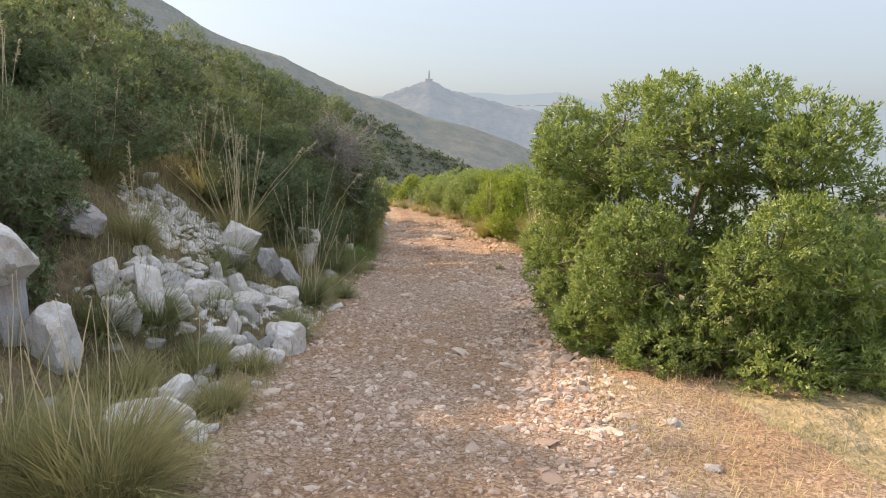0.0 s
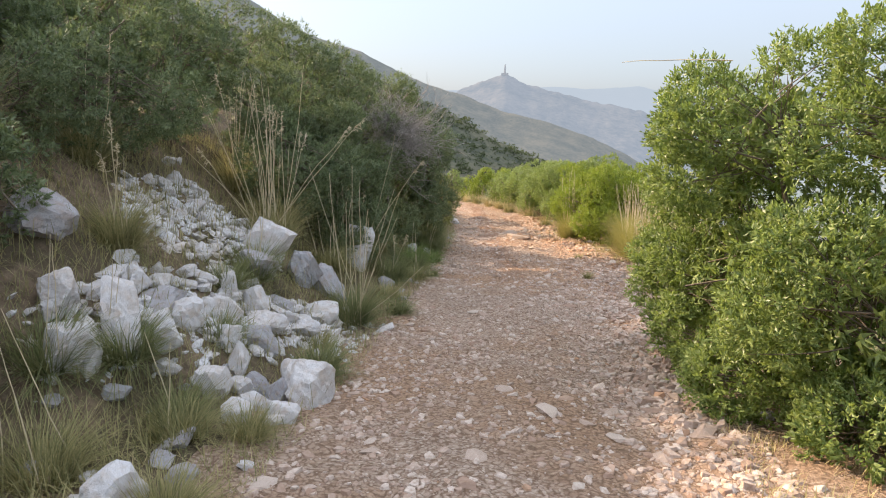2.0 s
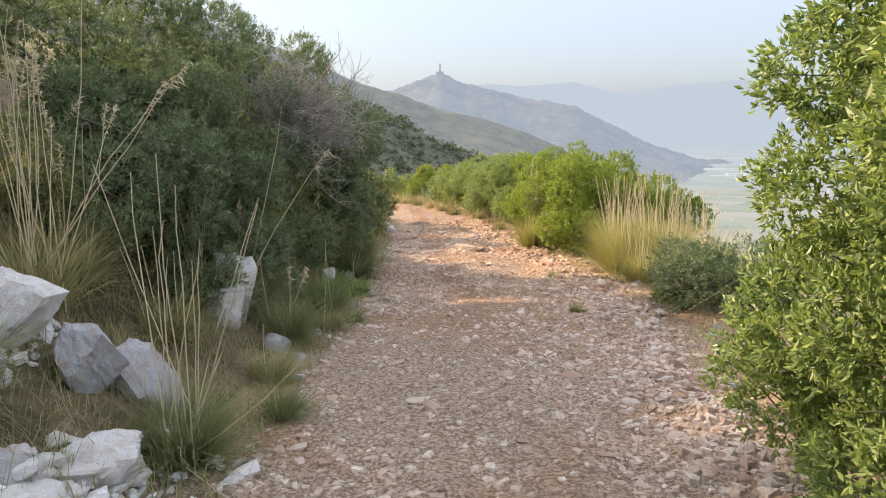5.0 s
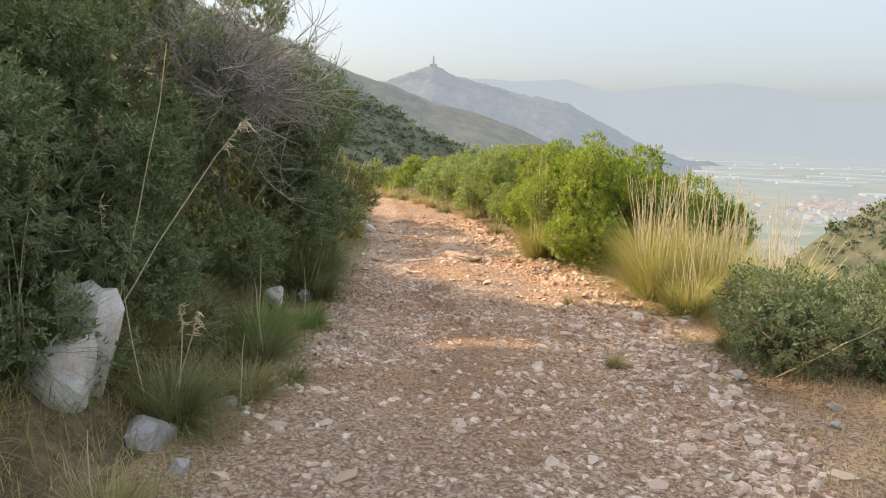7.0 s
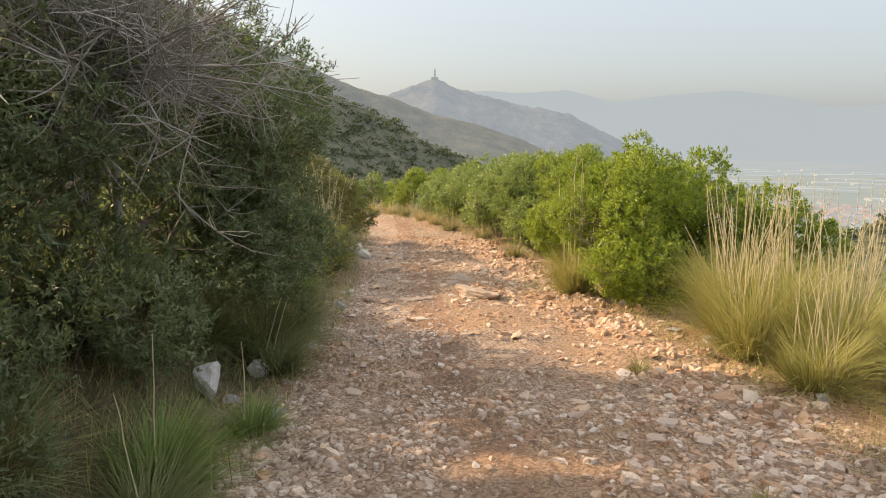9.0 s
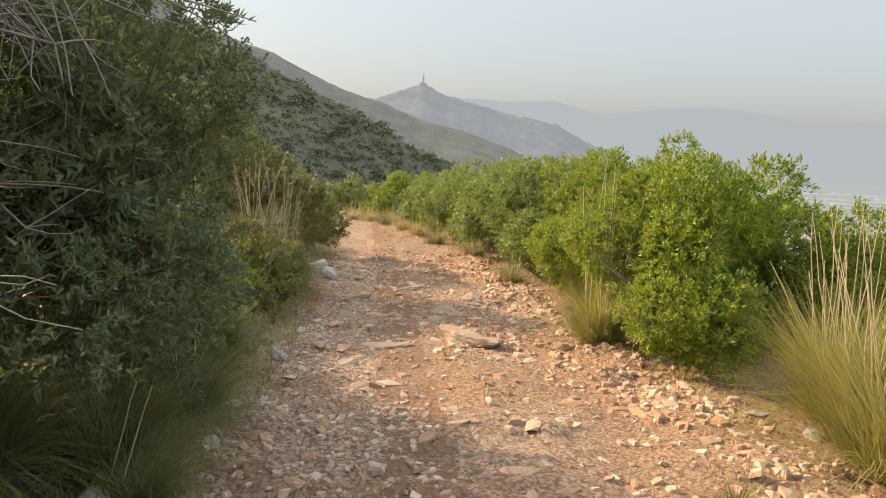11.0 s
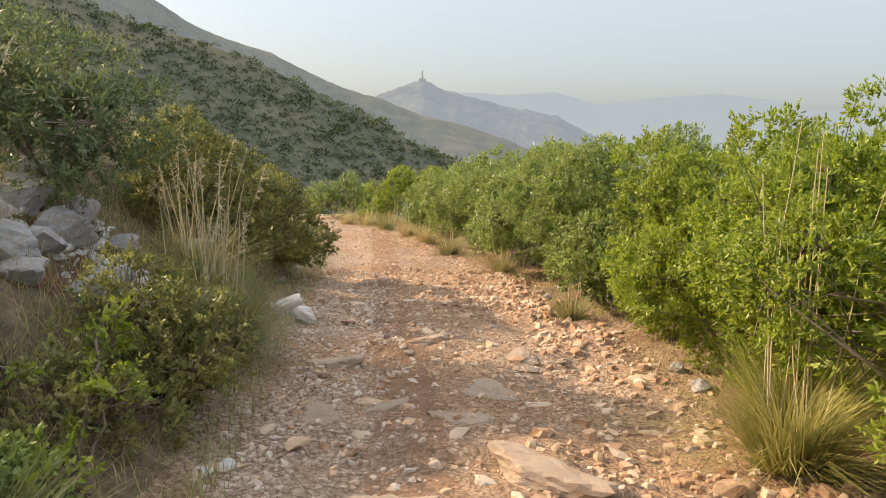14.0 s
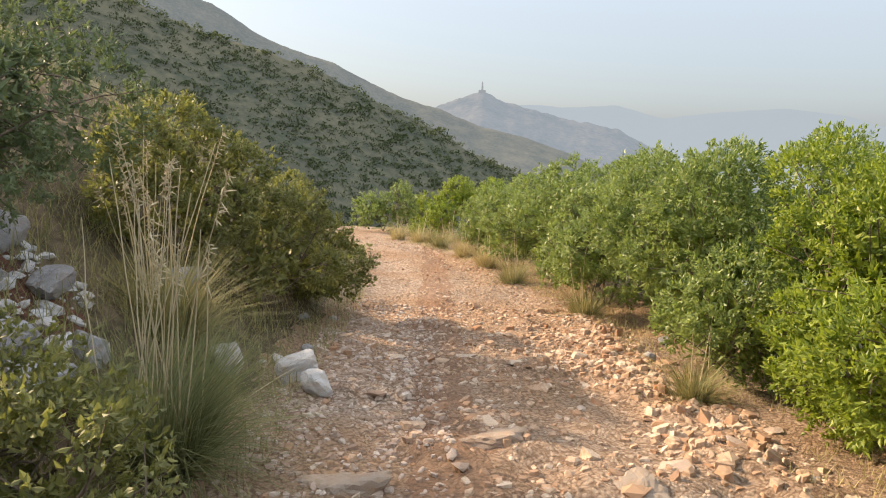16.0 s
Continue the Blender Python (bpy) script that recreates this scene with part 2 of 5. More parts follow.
LIMESTONE = rock_material("white_limestone", (0.66, 0.66, 0.67), (0.55, 0.47, 0.40), (0.30, 0.29, 0.29))
LIMESTONE_GREY = rock_material("weathered_limestone", (0.42, 0.43, 0.46), (0.36, 0.30, 0.26), (0.19, 0.19, 0.20))
LEDGE = rock_material("worn_bedrock", (0.40, 0.335, 0.28), (0.38, 0.26, 0.18), (0.22, 0.16, 0.12))
GREY_STOPS = ((0.0, (0.36, 0.25, 0.19)), (0.25, (0.47, 0.365, 0.30)), (0.6, (0.53, 0.43, 0.365)), (0.95, (0.64, 0.56, 0.495)), (1.0, (0.45, 0.26, 0.15)))
EARTHY_STOPS = ((0.0, (0.37, 0.22, 0.14)), (0.35, (0.51, 0.345, 0.235)), (0.7, (0.59, 0.44, 0.325)), (0.95, (0.67, 0.56, 0.46)), (1.0, (0.39, 0.20, 0.105)))
STONE = stone_material("track_stone", False, *GREY_STOPS)
STONE_BITS = stone_material("track_gravel", True, *GREY_STOPS)
STONE_EARTHY = stone_material("earth_stained_stone", False, *EARTHY_STOPS)
BITS_EARTHY = stone_material("earth_stained_gravel", True, *EARTHY_STOPS)
# far buildings, with the same haze painted over them as emission
MASONRY = haze_glow_material("hazy_stone_tower", (0.3, 0.29, 0.28), (0.26, 0.25, 0.24), (0.48, 0.52, 0.57), 0.55, 0.05)
WHITE_WALL = haze_glow_material("hazy_white_wall", (0.8, 0.78, 0.74), (0.72, 0.70, 0.66), (0.48, 0.54, 0.57), 0.86, 0.05)
RED_ROOF = haze_glow_material("hazy_red_roof", (0.45, 0.20, 0.12), (0.50, 0.26, 0.17), (0.47, 0.51, 0.53), 0.80, 0.05)


# ---- building blocks ----

def hashed(i, j, seed):
    h = (i.astype(np.int64) * 374761393 + j.astype(np.int64) * 668265263 + seed * 974634777) & 0xFFFFFFFF
    h = ((h ^ (h >> 13)) * 1274126177) & 0xFFFFFFFF
    return ((h ^ (h >> 16)) & 0xFFFF) / 65535.0


def wave(x, y, seed=0):
    """Smooth value noise, 0 to 1."""
    i, j = np.floor(x), np.floor(y)
    u, v = x - i, y - j
    u, v = u * u * (3 - 2 * u), v * v * (3 - 2 * v)
    a, b = hashed(i, j, seed), hashed(i + 1, j, seed)
    c, d = hashed(i, j + 1, seed), hashed(i + 1, j + 1, seed)
    return (a * (1 - u) + b * u) * (1 - v) + (c * (1 - u) + d * u) * v


def fractal(x, y, octaves=4, seed=0):
    x, y = np.asarray(x, float), np.asarray(y, float)
    total, amp = 0.0, 0.5
    for k in range(octaves):
        total = total + amp * (wave(x, y, seed + k) - 0.5)
        x, y, amp = x * 2.03 + 17.1, y * 2.03 + 5.3, amp * 0.5
    return total


def mesh_of(name, verts, faces, materials, smooth=False, face_mats=None):
    """A mesh from arrays; faces is an (n, 3) or (n, 4) array."""
    verts, faces = np.ascontiguousarray(verts, np.float32), np.ascontiguousarray(faces, np.int32)
    me = bpy.data.meshes.new(name)
    me.vertices.add(len(verts))
    me.vertices.foreach_set("co", verts.ravel())
    me.loops.add(faces.size)
    me.loops.foreach_set("vertex_index", faces.ravel())
    me.polygons.add(len(faces))
    me.polygons.foreach_set("loop_start", np.arange(0, faces.size, faces.shape[1], dtype=np.int32))
    for m in materials:
        me.materials.append(m)
    if face_mats is not None:
        me.polygons.foreach_set("material_index", np.ascontiguousarray(face_mats, np.int32))
    me.polygons.foreach_set("use_smooth", np.full(len(faces), smooth, bool))
    me.update(calc_edges=True)
    return me


def part(name, me, parent, label=""):
    ob = new(name, me)
    ob.parent = parent
    return tagged(ob, label)


def thing(name, x, y, z, label, category, group="", kind="", turn=0.0):
    ob = new(name)
    ob.matrix_basis = pose(x, y, z, 0, 0, turn)
    ob.empty_display_size = 0.1
    return tagged(ob, label, category, group, kind)


def unit(v):
    return v / np.maximum(np.linalg.norm(v, axis=-1, keepdims=True), 1e-9)


def tubes(paths, radii, sides=5):
    """Tapered tubes. paths: (n, k, 3), radii: (n, k)."""
    n, k, _ = paths.shape
    t = unit(np.gradient(paths, axis=1))
    ref = np.where(np.abs(t[..., 2:3]) > 0.9, np.array([1.0, 0, 0]), np.array([0, 0, 1.0]))
    u = unit(np.cross(t, ref))
    w = np.cross(t, u)
    a = np.arange(sides) * 2 * np.pi / sides
    ring = u[:, :, None] * np.cos(a)[:, None] + w[:, :, None] * np.sin(a)[:, None]
    v = (paths[:, :, None] + ring * radii[:, :, None, None]).reshape(-1, 3)
    idx = np.arange(n * k * sides).reshape(n, k, sides)
    nxt = np.roll(idx, -1, axis=2)
    f = np.stack([idx[:, :-1], nxt[:, :-1], nxt[:, 1:], idx[:, 1:]], -1).reshape(-1, 4)
    return v, f


def bent(starts, ends, k, sway, rand):
    """Curved paths from starts to ends with a sideways sway."""
    s = np.linspace(0, 1, k)[None, :, None]
    mid = rand.normal(0, 1, (len(starts), 1, 3)) * sway
    wob = rand.normal(0, 1, (len(starts), k, 3)) * sway * 0.18
    wob[:, 0] = 0
    return starts[:, None] * (1 - s) + ends[:, None] * s + mid * (4 * s * (1 - s)) * 0.5 + wob * s


def join(*pieces):
    vs, fs, off = [], [], 0
    for v, f in pieces:
        vs.append(v)
        fs.append(f + off)
        off += len(v)
    return np.concatenate(vs), np.concatenate(fs)


# ---- the lie of the land ----
LEFT_Y = [-6, 0, 8, 15, 18, 22, 25, 31, 34, 40, 50, 70, 120, 5000]
LEFT_X = [-1.25, -1.25, -1.38, -1.42, -1.5, -1.95, -2.15, -3.2, -4.8, -10, -24, -60, -160, -5000]
RIGHT_Y = [-6, 0, 5, 8, 12, 15, 18, 21, 25, 28, 31, 34, 40, 50, 5000]
RIGHT_X = [1.3, 1.25, 1.25, 1.45, 1.8, 1.9, 1.3, 0.95, 0.4, -0.4, -1.6, -3.0, -7.5, -20, -5000]


def track_edges(y):
    return np.interp(y, LEFT_Y, LEFT_X), np.interp(y, RIGHT_Y, RIGHT_X)


def soft_ramp(d, width):
    """0 below 0, then a rise that turns smoothly into slope 1."""
    d = np.maximum(d, 0)
    return np.where(d < width, d * d / (2 * width), d - width / 2)


def ground_z(x, y, fine=True):
    x, y = np.asarray(x, float), np.asarray(y, float)
    xl, xr = track_edges(y)
    z = np.where(y < 8, -0.09 * y, -0.72 - 0.055 * (y - 8))
    z = z - 0.42 * soft_ramp(y - 36, 8)
    left, right = xl - x, x - xr
    foot = 0.1 + 0.65 * np.clip((6.6 - y) / 1.4, 0, 1)
    bank = 0.72 * soft_ramp(left - foot, 0.5) - 0.24 * soft_ramp(left - 2.1 - foot, 2.0)
    z = z + np.minimum(bank, 30 + 0.1 * bank)
    z = z - 0.5 * soft_ramp(right - 1.9, 1.5)
    off = np.clip(np.maximum(left, right), 0, 3)
    z = z + fractal(x * 0.7, y * 0.7, 3, 11) * (0.06 + 0.14 * off)
    if fine:
        z = z + fractal(x * 3.1, y * 3.1, 4, 21) * (0.085 + 0.05 * off)
    # worn ledges of bedrock in the lower stretch
    ledge = np.clip((fractal(x * 1.5, y * 2.3, 3, 81) - 0.05) * 12, 0, 1) * np.clip((y - 11.5) / 2, 0, 1) * np.clip((28 - y) / 3, 0, 1) * (off < 0.05)
    z = z + 0.05 * ledge
    # wheel tracks worn a little lower than the middle
    c, w = (xl + xr) / 2, (xr - xl) / 2
    s = (x - c) / w
    z = z - 0.035 * np.exp(-((np.abs(s) - 0.55) / 0.22) ** 2)
    return np.where(z < -100, -130 + 30 * np.exp((z + 100) / 30), z)


def gz(x, y):
    return float(ground_z(np.array([x]), np.array([y]))[0])


def spread(lo, hi, step, ratio, reach):
    """Grid lines: even between lo and hi, then ever wider out to reach."""
    mid = list(np.arange(lo, hi + step / 2, step))
    a, d = mid[0], step
    low = []
    while a > -reach:
        d *= ratio
        a -= d
        low.append(a)
    b, d = mid[-1], step
    high = []
    while b < reach:
        d *= ratio
        b += d
        high.append(b)
    return np.array(low[::-1] + mid + high)


gx, gy = spread(-3.6, 3.0, 0.072, 1.12, 4700), spread(0.5, 30.0, 0.095, 1.12, 4700)
X, Y = np.meshgrid(gx, gy, indexing="ij")
Z = ground_z(X, Y)
ids = np.arange(X.size).reshape(X.shape)
quads = np.stack([ids[:-1, :-1], ids[1:, :-1], ids[1:, 1:], ids[:-1, 1:]], -1).reshape(-1, 4)
cx, cy = (X[:-1, :-1] + X[1:, 1:]) / 2, (Y[:-1, :-1] + Y[1:, 1:]) / 2
el, er = track_edges(cy)
kind_of = np.zeros(cx.shape, int)
ragged = fractal(cx * 1.3, cy * 1.3, 3, 5) * 1.2
kind_of[(cx < el - 1.2 + ragged) | (cx > er + 1.3 + ragged)] = 1
kind_of[(cx < el - 0.3 + ragged * 0.35) & (cx > el - 4.5 + ragged) & (cy > -40 + ragged * 9) & (cy < 60 + ragged * 9)] = 6
kind_of[((cx + 3.3) / 0.75) ** 2 + ((cy - 20.0) / 1.1) ** 2 < 1 + ragged] = 5
# farther faces of the sheet take the plain with more painted haze
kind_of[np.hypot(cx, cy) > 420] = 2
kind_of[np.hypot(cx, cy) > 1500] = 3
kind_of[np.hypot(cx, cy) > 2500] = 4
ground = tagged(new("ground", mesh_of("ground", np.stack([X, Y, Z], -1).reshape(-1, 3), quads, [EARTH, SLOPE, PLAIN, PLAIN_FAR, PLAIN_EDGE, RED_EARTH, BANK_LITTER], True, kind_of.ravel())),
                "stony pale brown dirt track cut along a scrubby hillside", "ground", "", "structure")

EYE_AT = np.array([-0.3, 9.0, 0.8])


def ridge_height(az, r, az_pts, el_pts, r_foot, r_crest, z_foot, rough, seed, size):
    crest = EYE_AT[2] + r_crest * np.tan(np.radians(np.interp(az, az_pts, el_pts)))
    t = np.where(r <= r_crest, (r - r_foot) / (r_crest - r_foot), 1 - (r - r_crest) / (r_crest - r_foot) * 1.3)
    x, y = EYE_AT[0] + r * np.sin(np.radians(az)), EYE_AT[1] + r * np.cos(np.radians(az))
    tc = np.clip(t, 0, 1)
    z = z_foot + (crest - z_foot) * t
    z = z + rough * fractal(x / size, y / size, 5, seed) * (0.15 + 1.7 * tc * (1 - tc)) * 2
    z = z + rough * 0.22 * fractal(x / (size * 0.07), y / (size * 0.07), 3, seed + 9)
    return x, y, z


def ridge(name, label, mat, az_pts, el_pts, r_foot, r_crest, z_foot, rough, seed, size, na=260, nr=40):
    az = np.linspace(az_pts[0], az_pts[-1], na)
    r = np.linspace(r_foot, r_crest + 0.5 * (r_crest - r_foot), nr)
    A, R = np.meshgrid(az, r, indexing="ij")
    x, y, z = ridge_height(A, R, az_pts, el_pts, r_foot, r_crest, z_foot, rough, seed, size)
    i = np.arange(A.size).reshape(A.shape)
    q = np.stack([i[:-1, :-1], i[:-1, 1:], i[1:, 1:], i[1:, :-1]], -1).reshape(-1, 4)
    return tagged(new(name, mesh_of(name, np.stack([x, y, z], -1).reshape(-1, 3), q, [mat], True)), label, "hill", "", "structure")


A_AZ = [-75, -50, -35, -26, -21, -17, -12.9, -8.6, -4.2, -2.4, 0.35, 3.1, 7, 14]
A_EL = [16, 14, 11, 8.3, 6.7, 5.7, 4.3, 2.2, 0.4, -0.8, -1.9, -3.2, -5.0, -9]
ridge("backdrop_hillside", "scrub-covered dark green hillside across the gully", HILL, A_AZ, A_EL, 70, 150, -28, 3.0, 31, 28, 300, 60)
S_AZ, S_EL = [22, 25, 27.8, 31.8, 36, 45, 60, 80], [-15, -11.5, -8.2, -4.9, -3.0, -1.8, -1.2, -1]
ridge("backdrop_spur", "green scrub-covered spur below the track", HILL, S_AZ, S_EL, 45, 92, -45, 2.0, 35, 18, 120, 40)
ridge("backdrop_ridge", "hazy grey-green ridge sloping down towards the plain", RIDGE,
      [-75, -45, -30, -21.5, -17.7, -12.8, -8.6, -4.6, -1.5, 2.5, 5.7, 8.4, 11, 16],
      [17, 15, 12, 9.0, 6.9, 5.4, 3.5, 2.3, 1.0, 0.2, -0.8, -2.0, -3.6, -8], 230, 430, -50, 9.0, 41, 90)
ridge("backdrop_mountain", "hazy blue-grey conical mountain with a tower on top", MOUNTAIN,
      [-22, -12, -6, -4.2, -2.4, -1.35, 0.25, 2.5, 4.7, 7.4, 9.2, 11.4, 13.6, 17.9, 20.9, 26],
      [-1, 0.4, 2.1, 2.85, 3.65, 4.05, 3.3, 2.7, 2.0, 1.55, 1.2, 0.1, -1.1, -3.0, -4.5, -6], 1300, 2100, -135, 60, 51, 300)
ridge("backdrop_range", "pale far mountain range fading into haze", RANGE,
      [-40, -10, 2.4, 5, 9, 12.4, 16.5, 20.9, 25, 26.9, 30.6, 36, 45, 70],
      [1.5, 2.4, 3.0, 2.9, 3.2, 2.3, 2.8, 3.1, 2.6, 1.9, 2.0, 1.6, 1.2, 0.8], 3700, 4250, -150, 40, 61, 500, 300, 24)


# ---- bushes ----
def leaf_soup(points, axes, length, width, rand, facing=None, simple=False):
    """Folded four-cornered leaves: one at each point along its axis."""
    n = len(points)
    side = unit(np.cross(axes, rand.normal(0, 1, (n, 3)) if facing is None else facing + rand.normal(0, 0.34, (n, 3))))
    up = np.cross(side, axes)
    ln = length * rand.uniform(0.65, 1.25, (n, 1))
    wd = width * rand.uniform(0.7, 1.2, (n, 1))
    mid = points + axes * ln * 0.5
    if simple:
        v = np.stack([points - side * wd * 0.7, points + side * wd * 0.9, points + axes * ln], 1)
        return v.reshape(-1, 3), np.arange(3 * n).reshape(-1, 3)
    v = np.stack([points, mid + side * wd + up * wd * 0.35, points + axes * ln - up * ln * 0.12, mid - side * wd + up * wd * 0.35], 1)
    b = np.arange(n)[:, None] * 4
    f = np.concatenate([b + [0, 1, 2], b + [0, 2, 3]], 0)
    return v.reshape(-1, 3), f


def lobes_points(lobes, n, rand, lo, hi, whole=None):
    """Points near the surfaces of overlapping lobes, with their outward directions; points inside other lobes are dropped."""
    c, r = lobes[:, :3], lobes[:, 3:]
    area = (r[:, 0] * r[:, 1] + r[:, 1] * r[:, 2] + r[:, 0] * r[:, 2])
    pick = rand.choice(len(lobes), n * 3, p=area / area.sum())
    u = unit(rand.normal(0, 1, (n * 3, 3)))
    lump = 1 + 0.16 * np.sin(u[:, 0] * 5.1 + pick * 1.7) * np.sin(u[:, 1] * 4.3 + pick) + 0.12 * np.sin(u[:, 2] * 9 + u[:, 0] * 7 + pick * 2.1) + 0.09 * np.sin(u[:, 1] * 17 + u[:, 2] * 13)
    k = rand.uniform(lo, hi, n * 3) * lump
    p = c[pick] + u * r[pick] * k[:, None]
    inside = np.zeros(n * 3, bool)
    for i in range(len(lobes)):
        d = np.linalg.norm((p - c[i]) / r[i], axis=1)
        inside |= (d < min(0.78, lo)) & (pick != i)
    keep = ~inside | (rand.random(n * 3) < 0.06)
    if whole is not None:
        near = np.argmin(np.linalg.norm((p[:, None] - whole[None, :, :3]) / whole[None, :, 3:], axis=2), axis=1)
        way = unit((p - whole[near, :3]) / whole[near, 3:])
        keep &= (u * way).sum(axis=1) > rand.uniform(-0.25, 0.25, len(p))
    keep &= p[:, 2] > ground_z(p[:, 0], p[:, 1], False) + 0.02
    return p[keep][:n], u[keep][:n]


def clumps_of(lobes, rand, radius):
    """Smaller rounded clumps set over the surfaces of the lobes."""
    out = []
    for cx_, cy_, cz_, rx_, ry_, rz_ in lobes:
        n = int(1.12 * (rx_ * ry_ + ry_ * rz_ + rx_ * rz_) / 3 / radius ** 2) + 4
        u = unit(rand.normal(0, 1, (n, 3)) + [0, 0, 0.12])
        q = np.array([cx_, cy_, cz_]) + u * np.array([rx_, ry_, rz_]) * rand.uniform(0.55, 0.98, (n, 1))
        s = radius * rand.uniform(0.5, 1.15, (n, 1))
        out.append(np.concatenate([q, s, s, s * 0.85], 1))
    out = np.concatenate(out)
    inner = np.zeros(len(out), bool)
    for lobe in lobes:
        inner |= np.linalg.norm((out[:, :3] - lobe[:3]) / lobe[3:], axis=1) < 0.6
    return out[~inner]


def bush(name, x, y, lobes, leaves, label, leaf, seed, size=(0.05, 0.012), category="bush", group="", bark=None, upright=0.3, tuft=0.07, clump=0.30, simple=False):
    """A shrub: bent stems from one foot to every lobe, twigs, and a crown of single leaves set round short shoots."""
    rand = np.random.default_rng(seed)
    z0 = gz(x, y)
    lobes = np.array(lobes, float)
    clumps = clumps_of(lobes, rand, clump)
    foot = np.array([x, y, z0 - 0.05])
    ob = thing(name, x, y, z0, label, category, group)
    base = np.array([x, y, z0])
    # stems
    nl = len(lobes)
    stems = bent(np.repeat(foot[None], nl, 0) + rand.normal(0, 0.05, (nl, 3)) * [1, 1, 0], lobes[:, :3], 7, 0.14, rand)
    reach = np.linalg.norm(lobes[:, :3] - foot, axis=1)
    rad = np.clip(reach * 0.018, 0.012, 0.045)[:, None] * np.linspace(1, 0.4, 7)[None]
    wood = [tubes(stems, rad, 6)]
    # shoots
    per = 12
    ns = max(20, leaves // per)
    p_out, u_out = lobes_points(clumps, int(ns * 0.80), rand, 0.86, 1.04, lobes)
    p_in, u_in = lobes_points(lobes, ns - int(ns * 0.80), rand, 0.35, 0.62)
    p, u = np.concatenate([p_out, p_in]), np.concatenate([u_out, u_in])
    ax = unit(u * 0.7 + np.array([0, 0, upright]) + rand.normal(0, 0.38, p.shape))
    tl = tuft * rand.uniform(0.6, 1.5, (len(p), 1))
    # twigs that carry some of the shoots
    nt = min(len(p_out), 34 * nl)
    which = rand.choice(len(p_out), nt, replace=False)
    near = np.argmin(np.linalg.norm(p_out[which][:, None] - lobes[None, :, :3], axis=2), axis=1)
    tw = bent(lobes[near, :3] + rand.normal(0, 0.25, (nt, 3)) * lobes[near, 3:] - [0, 0, 0.1], p_out[which] + ax[which] * tl[which] * 0.8, 4, 0.07, rand)
    wood.append(tubes(tw, np.linspace(0.008, 0.002, 4)[None] * np.ones((nt, 1)), 3))
    v, f = join(*wood)
    part("trunk", mesh_of("trunk", v - base, f, [bark or BARK], True), ob)
    # leaves
    s = rand.uniform(0.0, 1.0, (len(p), per, 1))
    pts = p[:, None] + ax[:, None] * s * tl[:, None] + rand.normal(0, 0.012, (len(p), per, 3))
    la = unit(ax[:, None] * (0.35 + 0.6 * s) + unit(rand.normal(0, 1, (len(p), per, 3))) * 0.85)
    k = len(p_out) * per
    pts, la, face = pts.reshape(-1, 3), la.reshape(-1, 3), np.repeat(-(u + [0, 0, 0.8]), per, axis=0)
    outer = leaf_soup(pts[:k], la[:k], size[0], size[1], rand, face[:k], simple)
    inner = leaf_soup(pts[k:], la[k:], size[0] * 1.8, size[1] * 1.8, rand, face[k:], True)
    v, f = join(outer, inner)
    part("crown", mesh_of("crown", v - base, f, [leaf]), ob)
    return ob


# the big bush beside the start of the track
bush("mastic_bush", 2.05, 6.9, [
    (1.77, 7.55, 1.22, 0.72, 0.80, 0.64), (2.50, 6.7, 1.36, 0.75, 0.75, 0.66), (3.20, 6.4, 1.24, 0.75, 0.8, 0.68),
    (2.00, 6.4, 0.20, 0.60, 0.70, 0.50), (1.67, 7.6, 0.16, 0.64, 0.8, 0.52), (2.65, 5.85, 0.34, 0.64, 0.60, 0.60), (3.35, 5.7, 0.35, 0.7, 0.7, 0.7),
    (1.80, 6.75, -0.22, 0.48, 0.6, 0.42), (2.55, 5.75, -0.22, 0.5, 0.42, 0.36), (1.70, 8.45, 0.35, 0.66, 0.6, 0.75), (1.80, 8.5, 1.0, 0.62, 0.6, 0.65),
    (1.55, 8.5, -0.25, 0.42, 0.6, 0.45), (2.75, 7.5, 0.55, 0.8, 0.7, 0.72), (3.65, 6.8, 0.25, 0.8, 0.8, 0.85), (3.35, 5.6, -0.3, 0.5, 0.5, 0.35), (2.10, 6.15, -0.25, 0.45, 0.42, 0.34), (1.67, 7.4, -0.32, 0.4, 0.5, 0.34), (2.95, 5.5, -0.28, 0.45, 0.4, 0.33)], 180000, "tall mastic bush with glossy green leaves and bare inner stems", LEAF_MID, 1, (0.044, 0.0095))
# the row of bushes along the outer edge
ROW = "bushes along the outer edge"
bush("mastic_bush", 2.3, 18.6, [
    (1.62, 18.1, -0.55, 0.62, 0.6, 0.62), (2.25, 18.4, -0.30, 0.72, 0.8, 0.70), (2.95, 18.6, -0.36, 0.70, 0.8, 0.68), (3.6, 18.8, -0.65, 0.65, 0.8, 0.66),
    (1.5, 19.1, -0.35, 0.55, 0.7, 0.65), (2.1, 19.5, -0.05, 0.6, 0.6, 0.6), (1.75, 17.6, -0.85, 0.42, 0.4, 0.42), (2.3, 18.2, -0.9, 0.6, 0.6, 0.42), (3.0, 18.4, -1.0, 0.6, 0.6, 0.45), (2.0, 19.3, -0.9, 0.6, 0.6, 0.5)], 98000,
    "sunlit bright green rounded mastic bush", LEAF_LIGHT, 2, (0.042, 0.0105), group=ROW)
